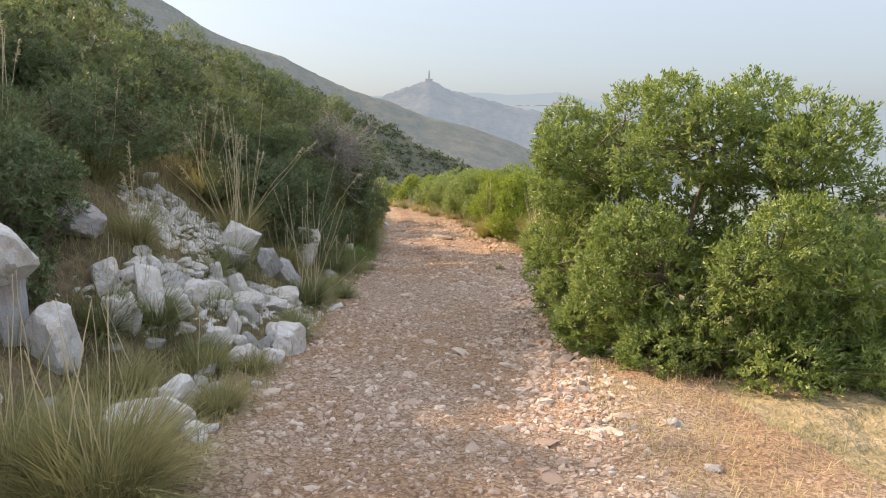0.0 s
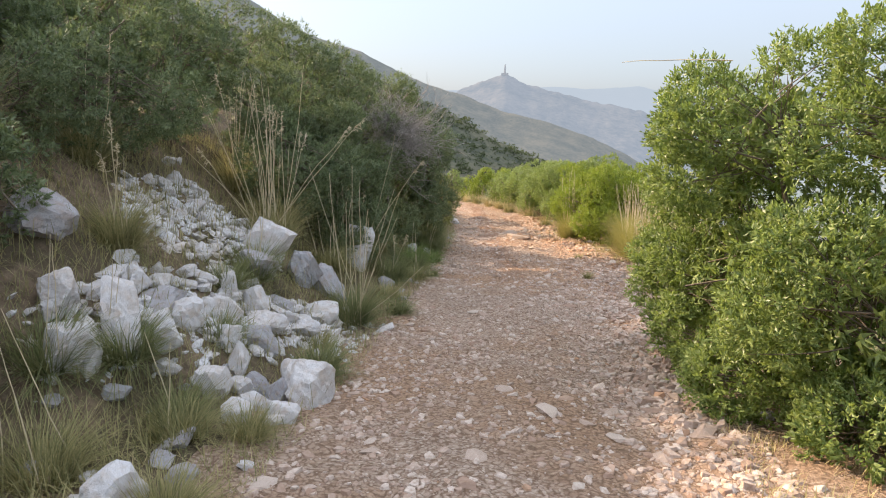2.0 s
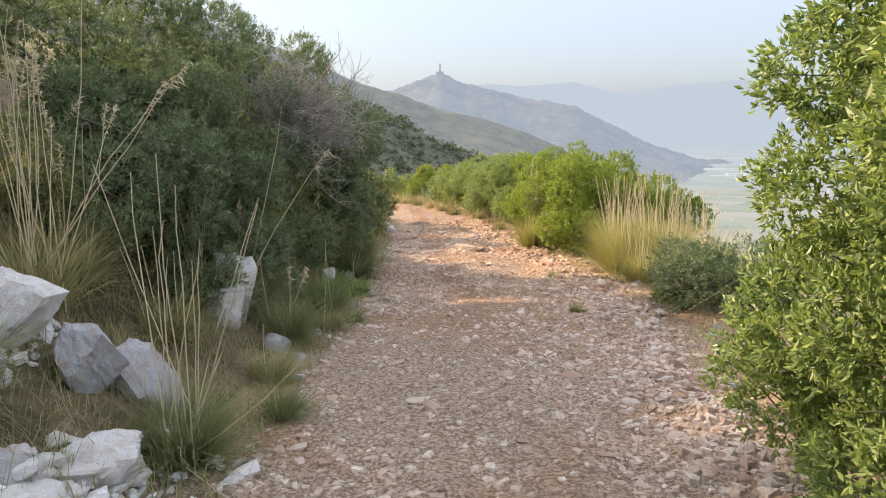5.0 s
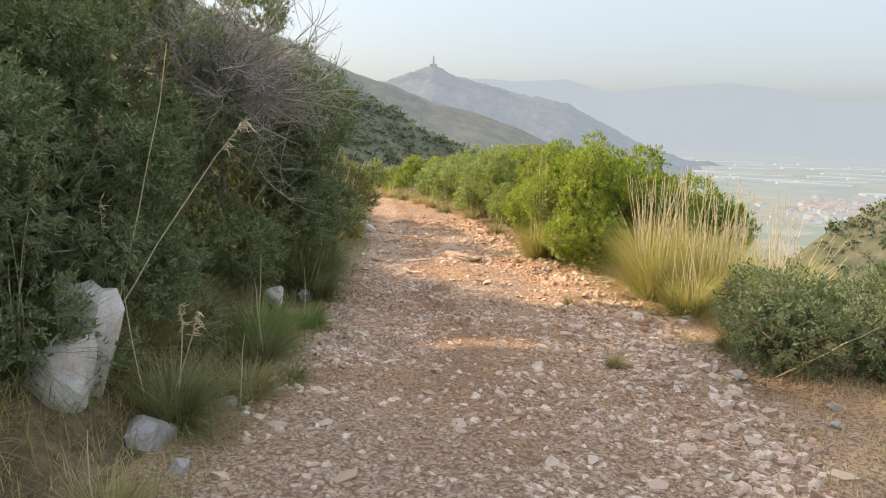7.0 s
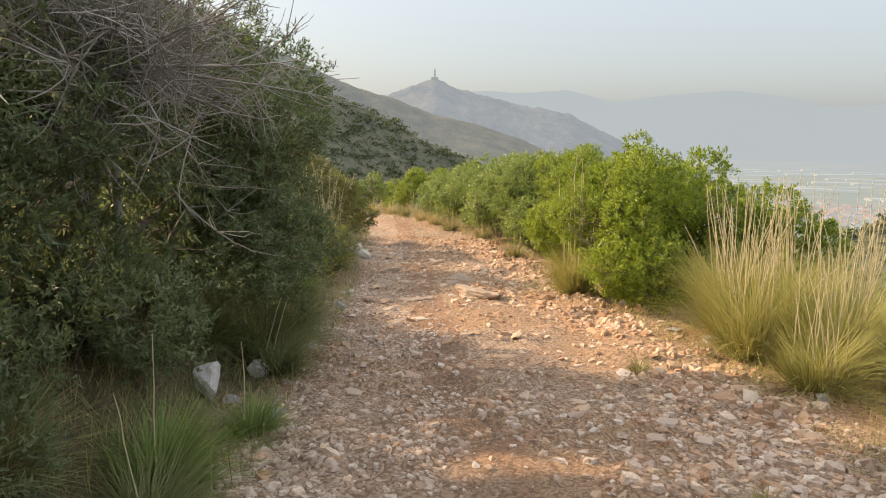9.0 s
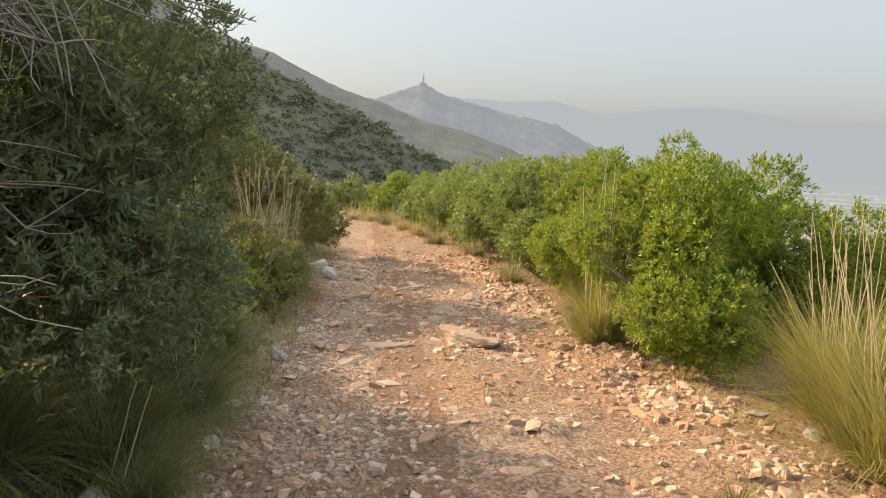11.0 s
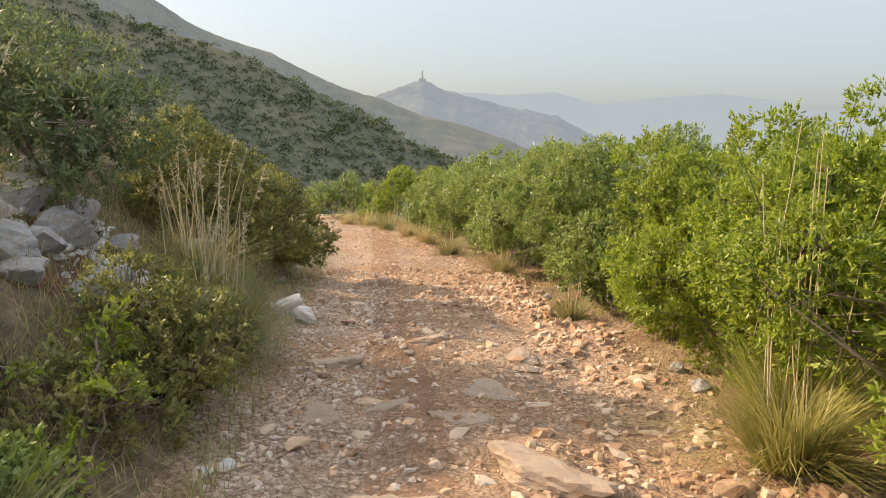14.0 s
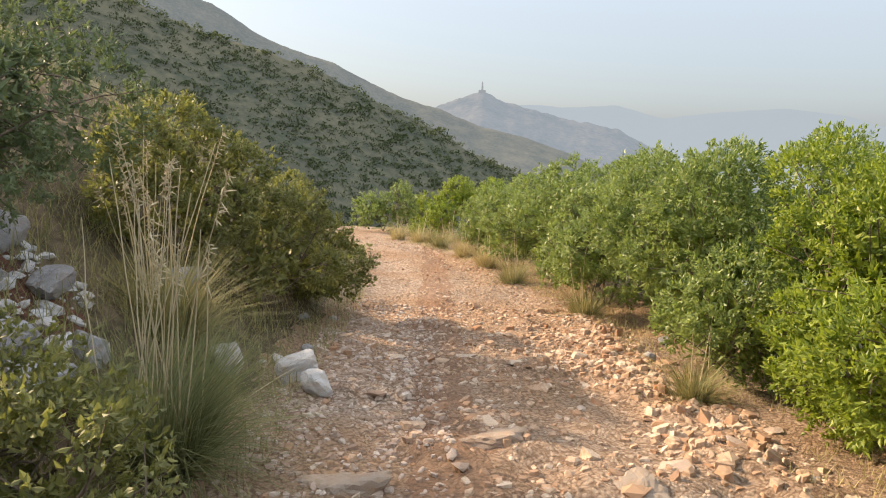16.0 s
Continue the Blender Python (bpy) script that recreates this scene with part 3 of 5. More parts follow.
bush("mastic_bush", 1.75, 20.6, [
    (1.45, 20.5, -0.65, 0.55, 0.6, 0.6), (1.9, 20.8, -0.35, 0.6, 0.7, 0.62), (2.5, 20.6, -0.3, 0.6, 0.7, 0.6), (1.5, 21.4, -0.55, 0.5, 0.6, 0.62), (1.6, 19.8, -0.95, 0.4, 0.4, 0.42)],
    54000, "fresh green mastic bush with pale shoots", LEAF_LIGHT, 3, (0.042, 0.0105), group=ROW)
bush("mastic_bush", 1.35, 22.9, [
    (1.0, 22.7, -0.7, 0.55, 0.6, 0.62), (1.45, 23.1, -0.35, 0.6, 0.7, 0.62), (2.1, 23.2, -0.4, 0.6, 0.7, 0.62), (0.95, 23.7, -0.65, 0.52, 0.6, 0.6), (1.05, 22.1, -1.05, 0.4, 0.4, 0.4)],
    54000, "green mastic bush with dark gaps between its stems", LEAF_MID, 4, (0.042, 0.0105), group=ROW)
bush("mastic_bush", 0.75, 25.6, [
    (0.55, 25.2, -0.85, 0.5, 0.6, 0.6), (0.95, 25.8, -0.55, 0.6, 0.7, 0.6), (1.6, 25.8, -0.5, 0.6, 0.7, 0.62), (0.35, 26.4, -0.9, 0.5, 0.6, 0.58)],
    36000, "green mastic bush on the outer edge of the bend", LEAF_MID, 5, (0.05, 0.013), group=ROW, simple=True)
bush("mastic_bush", 0.2, 28.4, [
    (-0.05, 28.0, -1.05, 0.55, 0.7, 0.6), (0.55, 28.4, -0.85, 0.65, 0.7, 0.65), (1.2, 28.5, -0.8, 0.65, 0.8, 0.65), (-0.2, 29.2, -1.15, 0.5, 0.6, 0.55)],
    30000, "dull green bush on the outer edge of the bend", LEAF_MID, 6, (0.055, 0.014), group=ROW, simple=True)
bush("mastic_bush", -1.5, 34.2, [
    (-1.9, 33.8, -1.55, 0.62, 0.6, 0.65), (-1.2, 34.2, -1.35, 0.75, 0.7, 0.68), (-0.5, 34.3, -1.5, 0.65, 0.7, 0.65)],
    24000, "round green bush where the track bends away", LEAF_LIGHT, 7, (0.06, 0.015), group=ROW, simple=True)
bush("mastic_bush", -3.6, 36.2, [(-3.9, 36.0, -1.75, 0.6, 0.6, 0.5), (-3.2, 36.3, -1.6, 0.65, 0.6, 0.55), (-2.6, 36.2, -1.75, 0.5, 0.6, 0.5)],
    11000, "low green bush beyond the bend", LEAF_MID, 8, (0.06, 0.015), group=ROW, simple=True)
bush("mastic_bush", 2.35, 22.0, [(2.0, 21.9, -0.55, 0.6, 0.7, 0.6), (2.6, 22.2, -0.4, 0.65, 0.7, 0.65), (3.2, 21.6, -0.5, 0.6, 0.7, 0.62), (1.6, 22.2, -0.9, 0.5, 0.6, 0.5)],
    38000, "green mastic bush behind the front row", LEAF_MID, 23, (0.045, 0.011), group=ROW, simple=True)
bush("mastic_bush", 1.6, 24.6, [(1.1, 24.4, -0.75, 0.6, 0.7, 0.6), (1.8, 24.7, -0.55, 0.65, 0.7, 0.62), (2.4, 24.4, -0.6, 0.6, 0.7, 0.62)],
    30000, "green mastic bush behind the front row", LEAF_MID, 24, (0.048, 0.012), group=ROW, simple=True)
bush("mastic_bush", 0.75, 27.0, [(0.3, 26.9, -0.95, 0.6, 0.7, 0.58), (1.0, 27.2, -0.75, 0.65, 0.7, 0.62), (1.7, 27.0, -0.75, 0.6, 0.7, 0.6)],
    24000, "dull green mastic bush behind the front row", LEAF_MID, 25, (0.052, 0.013), group=ROW, simple=True)
bush("mastic_bush", -0.5, 30.9, [(-0.75, 30.7, -1.3, 0.5, 0.7, 0.5), (-0.1, 31.0, -1.1, 0.65, 0.7, 0.58), (0.6, 31.0, -1.05, 0.6, 0.7, 0.55)],
    16000, "dull green bush on the outer edge of the bend", LEAF_MID, 26, (0.058, 0.015), group=ROW, simple=True)
bush("low_bush", 2.5, 12.9, [(2.22, 12.75, -0.68, 0.36, 0.42, 0.33), (2.6, 13.1, -0.60, 0.42, 0.45, 0.38), (2.95, 12.7, -0.70, 0.40, 0.42, 0.36)],
    20000, "low dark green shrub among dry grass", LEAF_DARK, 9, (0.032, 0.008))
# the dark bushes on the bank
BANK = "bushes on the bank"
# the last lobe is added to keep a streak of sun off the track
bush("mastic_bush", -2.7, 13.4, [
    (-2.3, 14.7, 0.0, 0.65, 0.6, 0.6), (-2.95, 13.7, 1.25, 0.95, 1.0, 1.05), (-3.5, 13.0, 1.75, 1.0, 1.2, 1.1), (-1.95, 15.1, 0.45, 0.62, 0.6, 0.95),
    (-2.4, 15.0, 1.2, 0.8, 0.7, 0.85), (-2.4, 13.8, -0.3, 0.5, 0.7, 0.42), (-2.55, 13.6, 0.35, 0.55, 0.8, 0.8), (-2.6, 12.0, 0.45, 0.75, 0.8, 0.85), (-3.6, 11.8, 1.2, 0.9, 0.9, 0.95), (-4.3, 11.2, 2.1, 0.9, 0.9, 0.95)],
    190000, "huge dark green evergreen bush overhanging the track", LEAF_DARK, 11, (0.040, 0.0085), group=BANK, simple=True)
red_fruited = bush("mastic_bush", -2.5, 15.8, [
    (-2.1, 15.75, 0.35, 0.62, 0.75, 0.85), (-2.8, 15.9, 0.85, 0.8, 0.8, 0.85), (-2.0, 15.9, -0.45, 0.58, 0.75, 0.62), (-1.8, 15.3, -0.2, 0.5, 0.55, 0.6)],
    60000, "dark green mastic bush with small red fruit clusters", LEAF_DARK, 12, (0.036, 0.0085), group=BANK)
fr = np.random.default_rng(33)
fc = np.array([[-1.75, 15.4, 0.1], [-1.62, 15.7, -0.15], [-1.7, 15.9, 0.5], [-1.6, 15.3, -0.3], [-1.55, 16.0, -0.1], [-1.75, 15.1, 0.35]])
fc = np.repeat(fc, 5, 0) + fr.normal(0, 0.09, (30, 3))
fp = np.repeat(fc, 14, 0) + fr.normal(0, 0.018, (420, 3))
fv, ff = leaf_soup(fp, unit(fr.normal(0, 1, fp.shape)), 0.012, 0.006, fr)
tagged(part("fruit_clusters", mesh_of("fruit_clusters", fv - np.array(red_fruited.matrix_basis.translation), ff, [FRUIT]), red_fruited, "small dull red fruit clusters"), kind="stuff")
# the last two lobes are added to block sun from the track
bush("mastic_bush", -4.6, 8.6, [
    (-4.1, 8.4, 1.6, 0.85, 1.0, 0.85), (-4.9, 9.2, 2.0, 1.0, 1.1, 1.0), (-4.3, 7.2, 1.35, 0.8, 0.9, 0.75), (-5.3, 7.6, 1.9, 1.0, 1.0, 0.9), (-4.4, 10.2, 1.9, 0.9, 0.9, 0.9), (-5.1, 10.4, 2.5, 1.0, 1.0, 0.95), (-5.3, 8.6, 2.4, 0.9, 1.0, 0.9)],
    84000, "dusty dark green bush high on the bank", LEAF_DARK, 13, (0.042, 0.010), group=BANK, simple=True)
bush("mastic_bush", -3.7, 5.4, [
    (-3.5, 5.6, 0.75, 0.6, 0.8, 0.55), (-4.2, 5.2, 1.15, 0.8, 0.9, 0.7), (-4.0, 4.2, 0.95, 0.7, 0.8, 0.6), (-4.9, 6.0, 1.5, 0.8, 0.9, 0.7)],
    38000, "grey-green bush on the rocky bank", LEAF_DARK, 14, (0.045, 0.012), group=BANK, simple=True)
bush("mastic_bush", -2.75, 23.3, [
    (-2.62, 23.1, -0.85, 0.5, 0.7, 0.6), (-3.05, 23.0, -0.40, 0.55, 0.7, 0.62), (-3.5, 22.8, -0.05, 0.5, 0.7, 0.55), (-2.65, 24.1, -0.95, 0.48, 0.6, 0.55)],
    30000, "olive green bush lit from behind at the track side", LEAF_GREY, 15, (0.045, 0.012), group=BANK)
bush("mastic_bush", -3.5, 20.9, [
    (-3.2, 20.4, 0.35, 0.55, 0.6, 0.5), (-3.8, 20.6, 0.55, 0.7, 0.8, 0.55), (-4.4, 21.2, 0.8, 0.7, 0.8, 0.55)],
    22000, "dark green bush above grey rocks on the bank", LEAF_DARK, 16, (0.045, 0.012), group=BANK, simple=True)
bush("low_bush", -2.35, 18.2, [
    (-2.28, 18.4, -1.10, 0.30, 0.45, 0.22), (-2.6, 17.9, -1.06, 0.32, 0.45, 0.23), (-2.85, 18.5, -0.94, 0.33, 0.42, 0.24), (-2.4, 17.5, -1.16, 0.28, 0.36, 0.20)],
    14000, "low sprawling shrub with bright green shoots", LEAF_GREY, 17, (0.04, 0.012))
bush("low_bush", -2.05, 17.9, [(-1.98, 18.1, -0.82, 0.11, 0.11, 0.1), (-2.2, 18.6, -0.72, 0.12, 0.12, 0.1), (-2.0, 17.4, -0.95, 0.10, 0.1, 0.1), (-2.35, 18.0, -0.66, 0.12, 0.12, 0.09), (-1.95, 17.7, -0.98, 0.08, 0.08, 0.08)],
     1100, "young shrub with bright yellow-green shoots", LEAF_LIGHT, 20, (0.035, 0.010), clump=0.08)
bush("low_bush", -2.05, 19.0, [(-2.0, 19.0, -1.05, 0.28, 0.35, 0.3), (-2.3, 19.2, -0.85, 0.3, 0.35, 0.3)],
    7000, "low grey-green shrub with a few yellow shoots", LEAF_GREY, 18, (0.035, 0.010))
bush("mastic_bush", -2.85, 11.2, [
    (-2.55, 11.5, 0.25, 0.60, 0.75, 0.65), (-3.0, 10.9, 0.75, 0.70, 0.8, 0.75), (-2.35, 12.3, 0.05, 0.50, 0.6, 0.60), (-2.75, 11.9, 0.9, 0.65, 0.7, 0.7), (-2.45, 12.5, -0.35, 0.40, 0.5, 0.36), (-2.65, 11.3, -0.25, 0.42, 0.5, 0.4)],
    80000, "grey-green drooping bush at the foot of the bank", LEAF_DARK, 21, (0.042, 0.0080), group=BANK, simple=True)
bush("low_bush", -2.15, 17.0, [(-2.05, 16.8, -0.98, 0.26, 0.35, 0.24), (-2.3, 17.1, -0.90, 0.28, 0.35, 0.26), (-2.1, 17.3, -1.0, 0.2, 0.25, 0.18)],
    9000, "leafy dark green shrub with bright new shoots", LEAF_MID, 22, (0.045, 0.012), clump=0.16)
# bushes higher up the slope, copied from one, most of them added as shade casters
slope_bush = bush("slope_bush", -7.5, 14.0, [
    (-7.3, 13.8, gz(-7.3, 13.8) + 0.6, 0.8, 0.8, 0.7), (-7.9, 14.3, gz(-7.9, 14.3) + 0.7, 0.8, 0.8, 0.75), (-7.0, 14.4, gz(-7.0, 14.4) + 0.45, 0.6, 0.6, 0.55)],
    3000, "round dark green bush on the slope above", LEAF_DARK, 19, (0.11, 0.036), group="bushes on the slope above", simple=True)
place = np.random.default_rng(77)
for k in range(24):
    up = place.uniform(4.0, 12.0)
    # the first sixteen are placed so that their shadows land on the upper track
    yy = 3 + 0.42 * up + k * 0.33 + place.uniform(-0.3, 0.3) if k < 16 else 34 + 0.42 * up + (k - 16) * 2.2
    xx = float(np.interp(yy, LEFT_Y, LEFT_X)) - up
    copy_thing(slope_bush, pose(xx, yy, gz(xx, yy) - 0.12, 0, 0, place.uniform(0, 360)) @ Matrix.Diagonal((*(place.uniform(0.65, 1.15, 1).repeat(3)), 1)))
# bushes on the slope below the track
for k in range(14):
    yy = 8 + k * 3.2 + place.uniform(-0.8, 0.8)
    xx = float(np.interp(yy, RIGHT_Y, RIGHT_X)) + place.uniform(4.2, 13.0)
    tagged(copy_thing(slope_bush, pose(xx, yy, gz(xx, yy) - 0.15, 0, 0, place.uniform(0, 360))), "round dark green bush on the slope below", group="bushes on the slope below")

# a dead shrub hanging out of the big bushes
def dead_shrub(x, y, z, seed, n, reach, label):
    rand = np.random.default_rng(seed)
    ob = thing("dead_shrub", x, y, gz(x, y), label, "dead shrub")
    base = np.array([x, y, gz(x, y)])
    hub = np.array([x, y, z])
    stem = bent(base[None] - [[0, 0, 0.05]], hub[None], 6, 0.08, rand)
    d = unit(rand.normal(0, 1, (n, 3)) * [0.75, 1.0, 0.65] + [0.45, -0.45, 0.12])
    ends = hub + d * rand.uniform(0.4, 1.0, (n, 1)) * reach
    ends[:, 2] -= 0.15 * np.linalg.norm(ends - hub, axis=1)
    boughs = bent(np.repeat(hub[None], n, 0), ends, 6, 0.1, rand)
    tips0 = np.repeat(boughs[:, 2:], 5, axis=0).reshape(-1, 3)
    tips1 = tips0 + unit(rand.normal(0, 1, tips0.shape) + np.repeat(d, 20, axis=0) * 0.8) * rand.uniform(0.15, 0.42, (len(tips0), 1))
    part("stem", mesh_of("stem", *(lambda v, f: (v - base, f))(*tubes(stem, np.linspace(0.03, 0.02, 6)[None], 6)), [DEAD], True), ob)
    v, f = join(tubes(boughs, np.linspace(0.010, 0.004, 6)[None] * np.ones((n, 1)), 4), tubes(bent(tips0, tips1, 4, 0.03, rand), np.linspace(0.004, 0.0018, 4)[None] * np.ones((len(tips0), 1)), 3))
    tagged(part("twig_tangle", mesh_of("twig_tangle", v - base, f, [DEAD], True), ob), kind="stuff")


dead_shrub(-2.3, 14.0, 1.0, 91, 100, 1.2, "dead grey tangled shrub hanging in front of green bushes")


# ---- grasses ----
def blades(n, radius, height, rand, width=0.0038, spread_=0.8, droop=0.85, k=3):
    """Curved tapering strips out of one clump, at the origin."""
    a = rand.uniform(0, 2 * np.pi, n)
    r0 = radius * 0.28 * np.sqrt(rand.random(n))
    root = np.stack([r0 * np.cos(a), r0 * np.sin(a), np.full(n, -0.03)], -1)
    a2 = a + rand.normal(0, 0.5, n)
    lean = np.abs(rand.normal(0, spread_ * 0.75, n))
    h = height * rand.uniform(0.45, 1.0, n)
    out = np.stack([np.cos(a2), np.sin(a2), np.zeros(n)], -1)
    s = np.linspace(0, 1, k)
    rise = s[None] * np.cos(lean)[:, None] - droop * (s[None] ** 2) * (0.3 + lean)[:, None] * 0.5
    go = s[None] * np.sin(lean)[:, None] + droop * (s[None] ** 2) * 0.35
    p = root[:, None] + out[:, None] * (go * h[:, None])[..., None] + np.array([0, 0, 1.0]) * (rise * h[:, None])[..., None]
    side = np.stack([-np.sin(a2 + 0.6), np.cos(a2 + 0.6), np.zeros(n)], -1)[:, None]
    w = width * (1 - s * 0.85)[None, :, None] * rand.uniform(0.7, 1.3, (n, 1, 1))
    v = np.stack([p - side * w, p + side * w], 2).reshape(-1, 3)
    i = np.arange(n * k * 2).reshape(n, k, 2)
    f = np.stack([i[:, :-1, 0], i[:, :-1, 1], i[:, 1:, 1], i[:, 1:, 0]], -1).reshape(-1, 4)
    return v, f


def seed_head(top, way, length, rand):
    n = 34
    s = rand.random((n, 1))
    p0 = top - way * length * (1 - s)
    d = unit(way * 0.9 + rand.normal(0, 0.45, (n, 3)))
    p1 = p0 + d * rand.uniform(0.02, 0.07, (n, 1)) - rand.uniform(0.01, 0.05, (n, 1)) * [0, 0, 1]
    a = bent(p0, p1, 3, 0.005, rand)
    return tubes(a, np.array([[0.0012, 0.0042, 0.0006]]) * np.ones((n, 1)), 3)


def tussock(x, y, radius, height, n, stalks, tall, blade, label, seed, spread_=0.8, fan=0.28, z=None, heads=True, lean=(0, 0)):
    rand = np.random.default_rng(seed)
    z0 = gz(x, y) if z is None else z
    ob = thing("grass_tussock", x, y, z0, label, "grass", "grass tussocks")
    v, f = blades(int(n * 1.3), radius, height, rand, spread_=spread_)
    tagged(part("foliage", mesh_of("foliage", v, f, [blade], True), ob), kind="stuff")
    for _ in range(stalks):
        a = rand.uniform(0, 2 * np.pi)
        out = fan * abs(rand.normal(0.3, 0.75))
        h = tall * rand.uniform(0.62, 1.0)
        root = np.array([[rand.normal(0, 0.06 * radius / 0.4), rand.normal(0, 0.06 * radius / 0.4), -0.02]])
        tip = root + h * np.array([[math.cos(a) * out + lean[0], math.sin(a) * out + lean[1], 1.0]]) / math.sqrt(1 + out * out)
        path = bent(root, tip, 7, 0.03 * h, rand)
        v, f = tubes(path, np.linspace(0.0048, 0.0022, 7)[None], 4)
        stalk = part("stalk", mesh_of("stalk", v, f, [STRAW], True), ob)
        if heads and tall > 0.95 and rand.random() < 0.55:
            way = unit(path[0, -1] - path[0, -2])
            v, f = seed_head(path[0, -1], way, 0.22 * min(1.0, h), rand)
            tagged(part("seed_head", mesh_of("seed_head", v, f, [STRAW]), stalk), kind="stuff")
    return ob


tussock(-1.68, 8.75, 0.42, 0.62, 900, 13, 1.75, BLADE_GREEN, "green grass tussock with tall pale stalks among rocks", 201, 0.9, 0.48, heads=False)
tussock(-2.75, 9.4, 0.5, 0.8, 420, 22, 2.0, BLADE_OLIVE, "large olive grass tussock with arching dry flower stalks", 202, 0.7, 0.5)
tussock(-1.62, 3.15, 0.75, 0.72, 1700, 9, 1.0, BLADE_OLIVE, "pale green grass tussock beside the stony verge", 203, 1.0, 0.4, heads=False)
tussock(-1.5, 4.55, 0.34, 0.36, 700, 0, 1, BLADE_OLIVE, "low olive grass tussock beside white stones", 204, 1.0)
tussock(-1.55, 7.0, 0.42, 0.38, 800, 0, 1, BLADE_GREEN, "low green grass tussock behind a white rock", 205, 1.0)
tussock(-2.5, 6.0, 0.5, 0.42, 800, 2, 0.8, BLADE_GREEN, "dark green grass tussock below the rocks", 206, 1.0)
tussock(-1.9, 5.5, 0.4, 0.36, 500, 1, 0.6, BLADE_OLIVE, "ragged olive grass tussock on the verge", 207, 1.0)
tussock(-2.5, 8.2, 0.4, 0.55, 800, 3, 1.0, BLADE_GREEN, "green grass tussock among white rubble", 208, 1.0)
tussock(-3.1, 7.0, 0.45, 0.6, 700, 4, 1.1, BLADE_OLIVE, "dry grass tussock on the rocky bank", 209, 0.9)
tussock(-1.35, 9.5, 0.3, 0.3, 500, 0, 1, BLADE_GREEN, "small green grass tussock at the track edge", 210, 1.0)
tussock(-1.75, 11.3, 0.4, 0.55, 800, 3, 1.0, BLADE_GREEN, "green grass tussock under dark bushes", 211, 1.0)
tussock(-1.6, 12.6, 0.32, 0.45, 700, 1, 0.8, BLADE_GREEN, "small green grass tussock under dark bushes", 212, 1.0)
tussock(-1.6, 14.9, 0.3, 0.45, 700, 2, 0.8, BLADE_GREEN, "fresh green grass tussock at the track edge", 213, 0.8)
tussock(-1.75, 15.9, 0.42, 0.65, 900, 3, 0.9, BLADE_GREEN, "dark green grass tussock under a bush", 214, 1.0)
tussock(-1.95, 17.0, 0.42, 0.6, 900, 2, 0.9, BLADE_GREEN, "dark green grass tussock hanging to the track", 215, 1.0)
tussock(-2.15, 20.1, 0.6, 0.85, 1500, 20, 1.55, BLADE_GREEN, "large olive grass tussock with tall dry stalks", 216, 0.75, 0.3)
tussock(-2.7, 21.4, 0.5, 0.9, 900, 14, 1.4, BLADE_OLIVE, "olive grass tussock with feathery seed heads", 217, 0.8, 0.4)
tussock(-3.4, 19.0, 0.5, 0.8, 800, 9, 1.3, BLADE_OLIVE, "tall grass tussock on the bank", 218, 0.8, 0.4)
tussock(-3.9, 17.6, 0.5, 0.8, 700, 8, 1.2, BLADE_OLIVE, "tall grass tussock on the upper bank", 219, 0.8, 0.4)
tussock(-4.1, 6.6, 0.5, 0.9, 700, 9, 1.4, BLADE_OLIVE, "tall grass tussock high on the bank", 220, 0.8, 0.4)
tussock(-3.6, 10.6, 0.5, 0.9, 700, 10, 1.5, BLADE_OLIVE, "tall grass tussock high on the bank", 221, 0.8, 0.4)
tussock(2.15, 15.7, 0.6, 1.14, 1500, 30, 1.59, BLADE_YELLOW, "straw-coloured grass tussock beside the track", 231, 0.55, 0.25, heads=False)
tussock(2.65, 15.3, 0.6, 1.08, 1500, 28, 1.53, BLADE_YELLOW, "straw-coloured grass tussock beside the track", 232, 0.5, 0.25, heads=False)
tussock(2.3, 16.5, 0.6, 1.14, 1500, 24, 1.53, BLADE_YELLOW, "olive grass tussock with dry tips", 233, 0.6, 0.3, heads=False)
tussock(3.0, 14.6, 0.6, 1.02, 1300, 26, 1.42, BLADE_YELLOW, "olive grass tussock with dry tips", 234, 0.7, 0.35, heads=False)
tussock(3.1, 15.8, 0.6, 0.95, 900, 26, 1.3, BLADE_STRAW, "straw-coloured grass tussock behind others", 250, 0.5, 0.25, heads=False)
tussock(2.2, 14.7, 0.5, 0.7, 1000, 14, 1.0, BLADE_YELLOW, "yellow-green grass tussock at the track shoulder", 283, 0.8, 0.3, heads=False)
tussock(2.6, 16.0, 0.6, 1.14, 1300, 24, 1.59, BLADE_YELLOW, "yellow-green grass tussock with tall dry tips", 284, 0.6, 0.25, heads=False)
tussock(2.75, 13.9, 0.55, 0.75, 900, 16, 1.05, BLADE_OLIVE, "olive grass tussock with dry tips", 251, 0.7, 0.35, heads=False)
tussock(-2.25, 11.4, 0.4, 0.6, 400, 2, 2.2, BLADE_OLIVE, "grass tussock with very tall nodding stalks", 260, 0.9, 0.2, lean=(0.33, -0.05))
tussock(-1.72, 13.0, 0.42, 0.58, 1100, 1, 0.9, BLADE_FRESH, "fresh green grass tussock below dark bushes", 261, 0.9)
tussock(-1.85, 15.15, 0.5, 0.75, 1100, 1, 0.9, BLADE_GREEN, "dark green hanging grass under a bush", 281, 1.0)
tussock(-2.15, 14.75, 0.45, 0.7, 900, 1, 0.9, BLADE_GREEN, "dark green hanging grass under a bush", 282, 1.0)
tussock(-2.2, 12.5, 0.5, 0.6, 800, 3, 1.0, BLADE_OLIVE, "dry grass tussock below dark bushes", 262, 1.0)
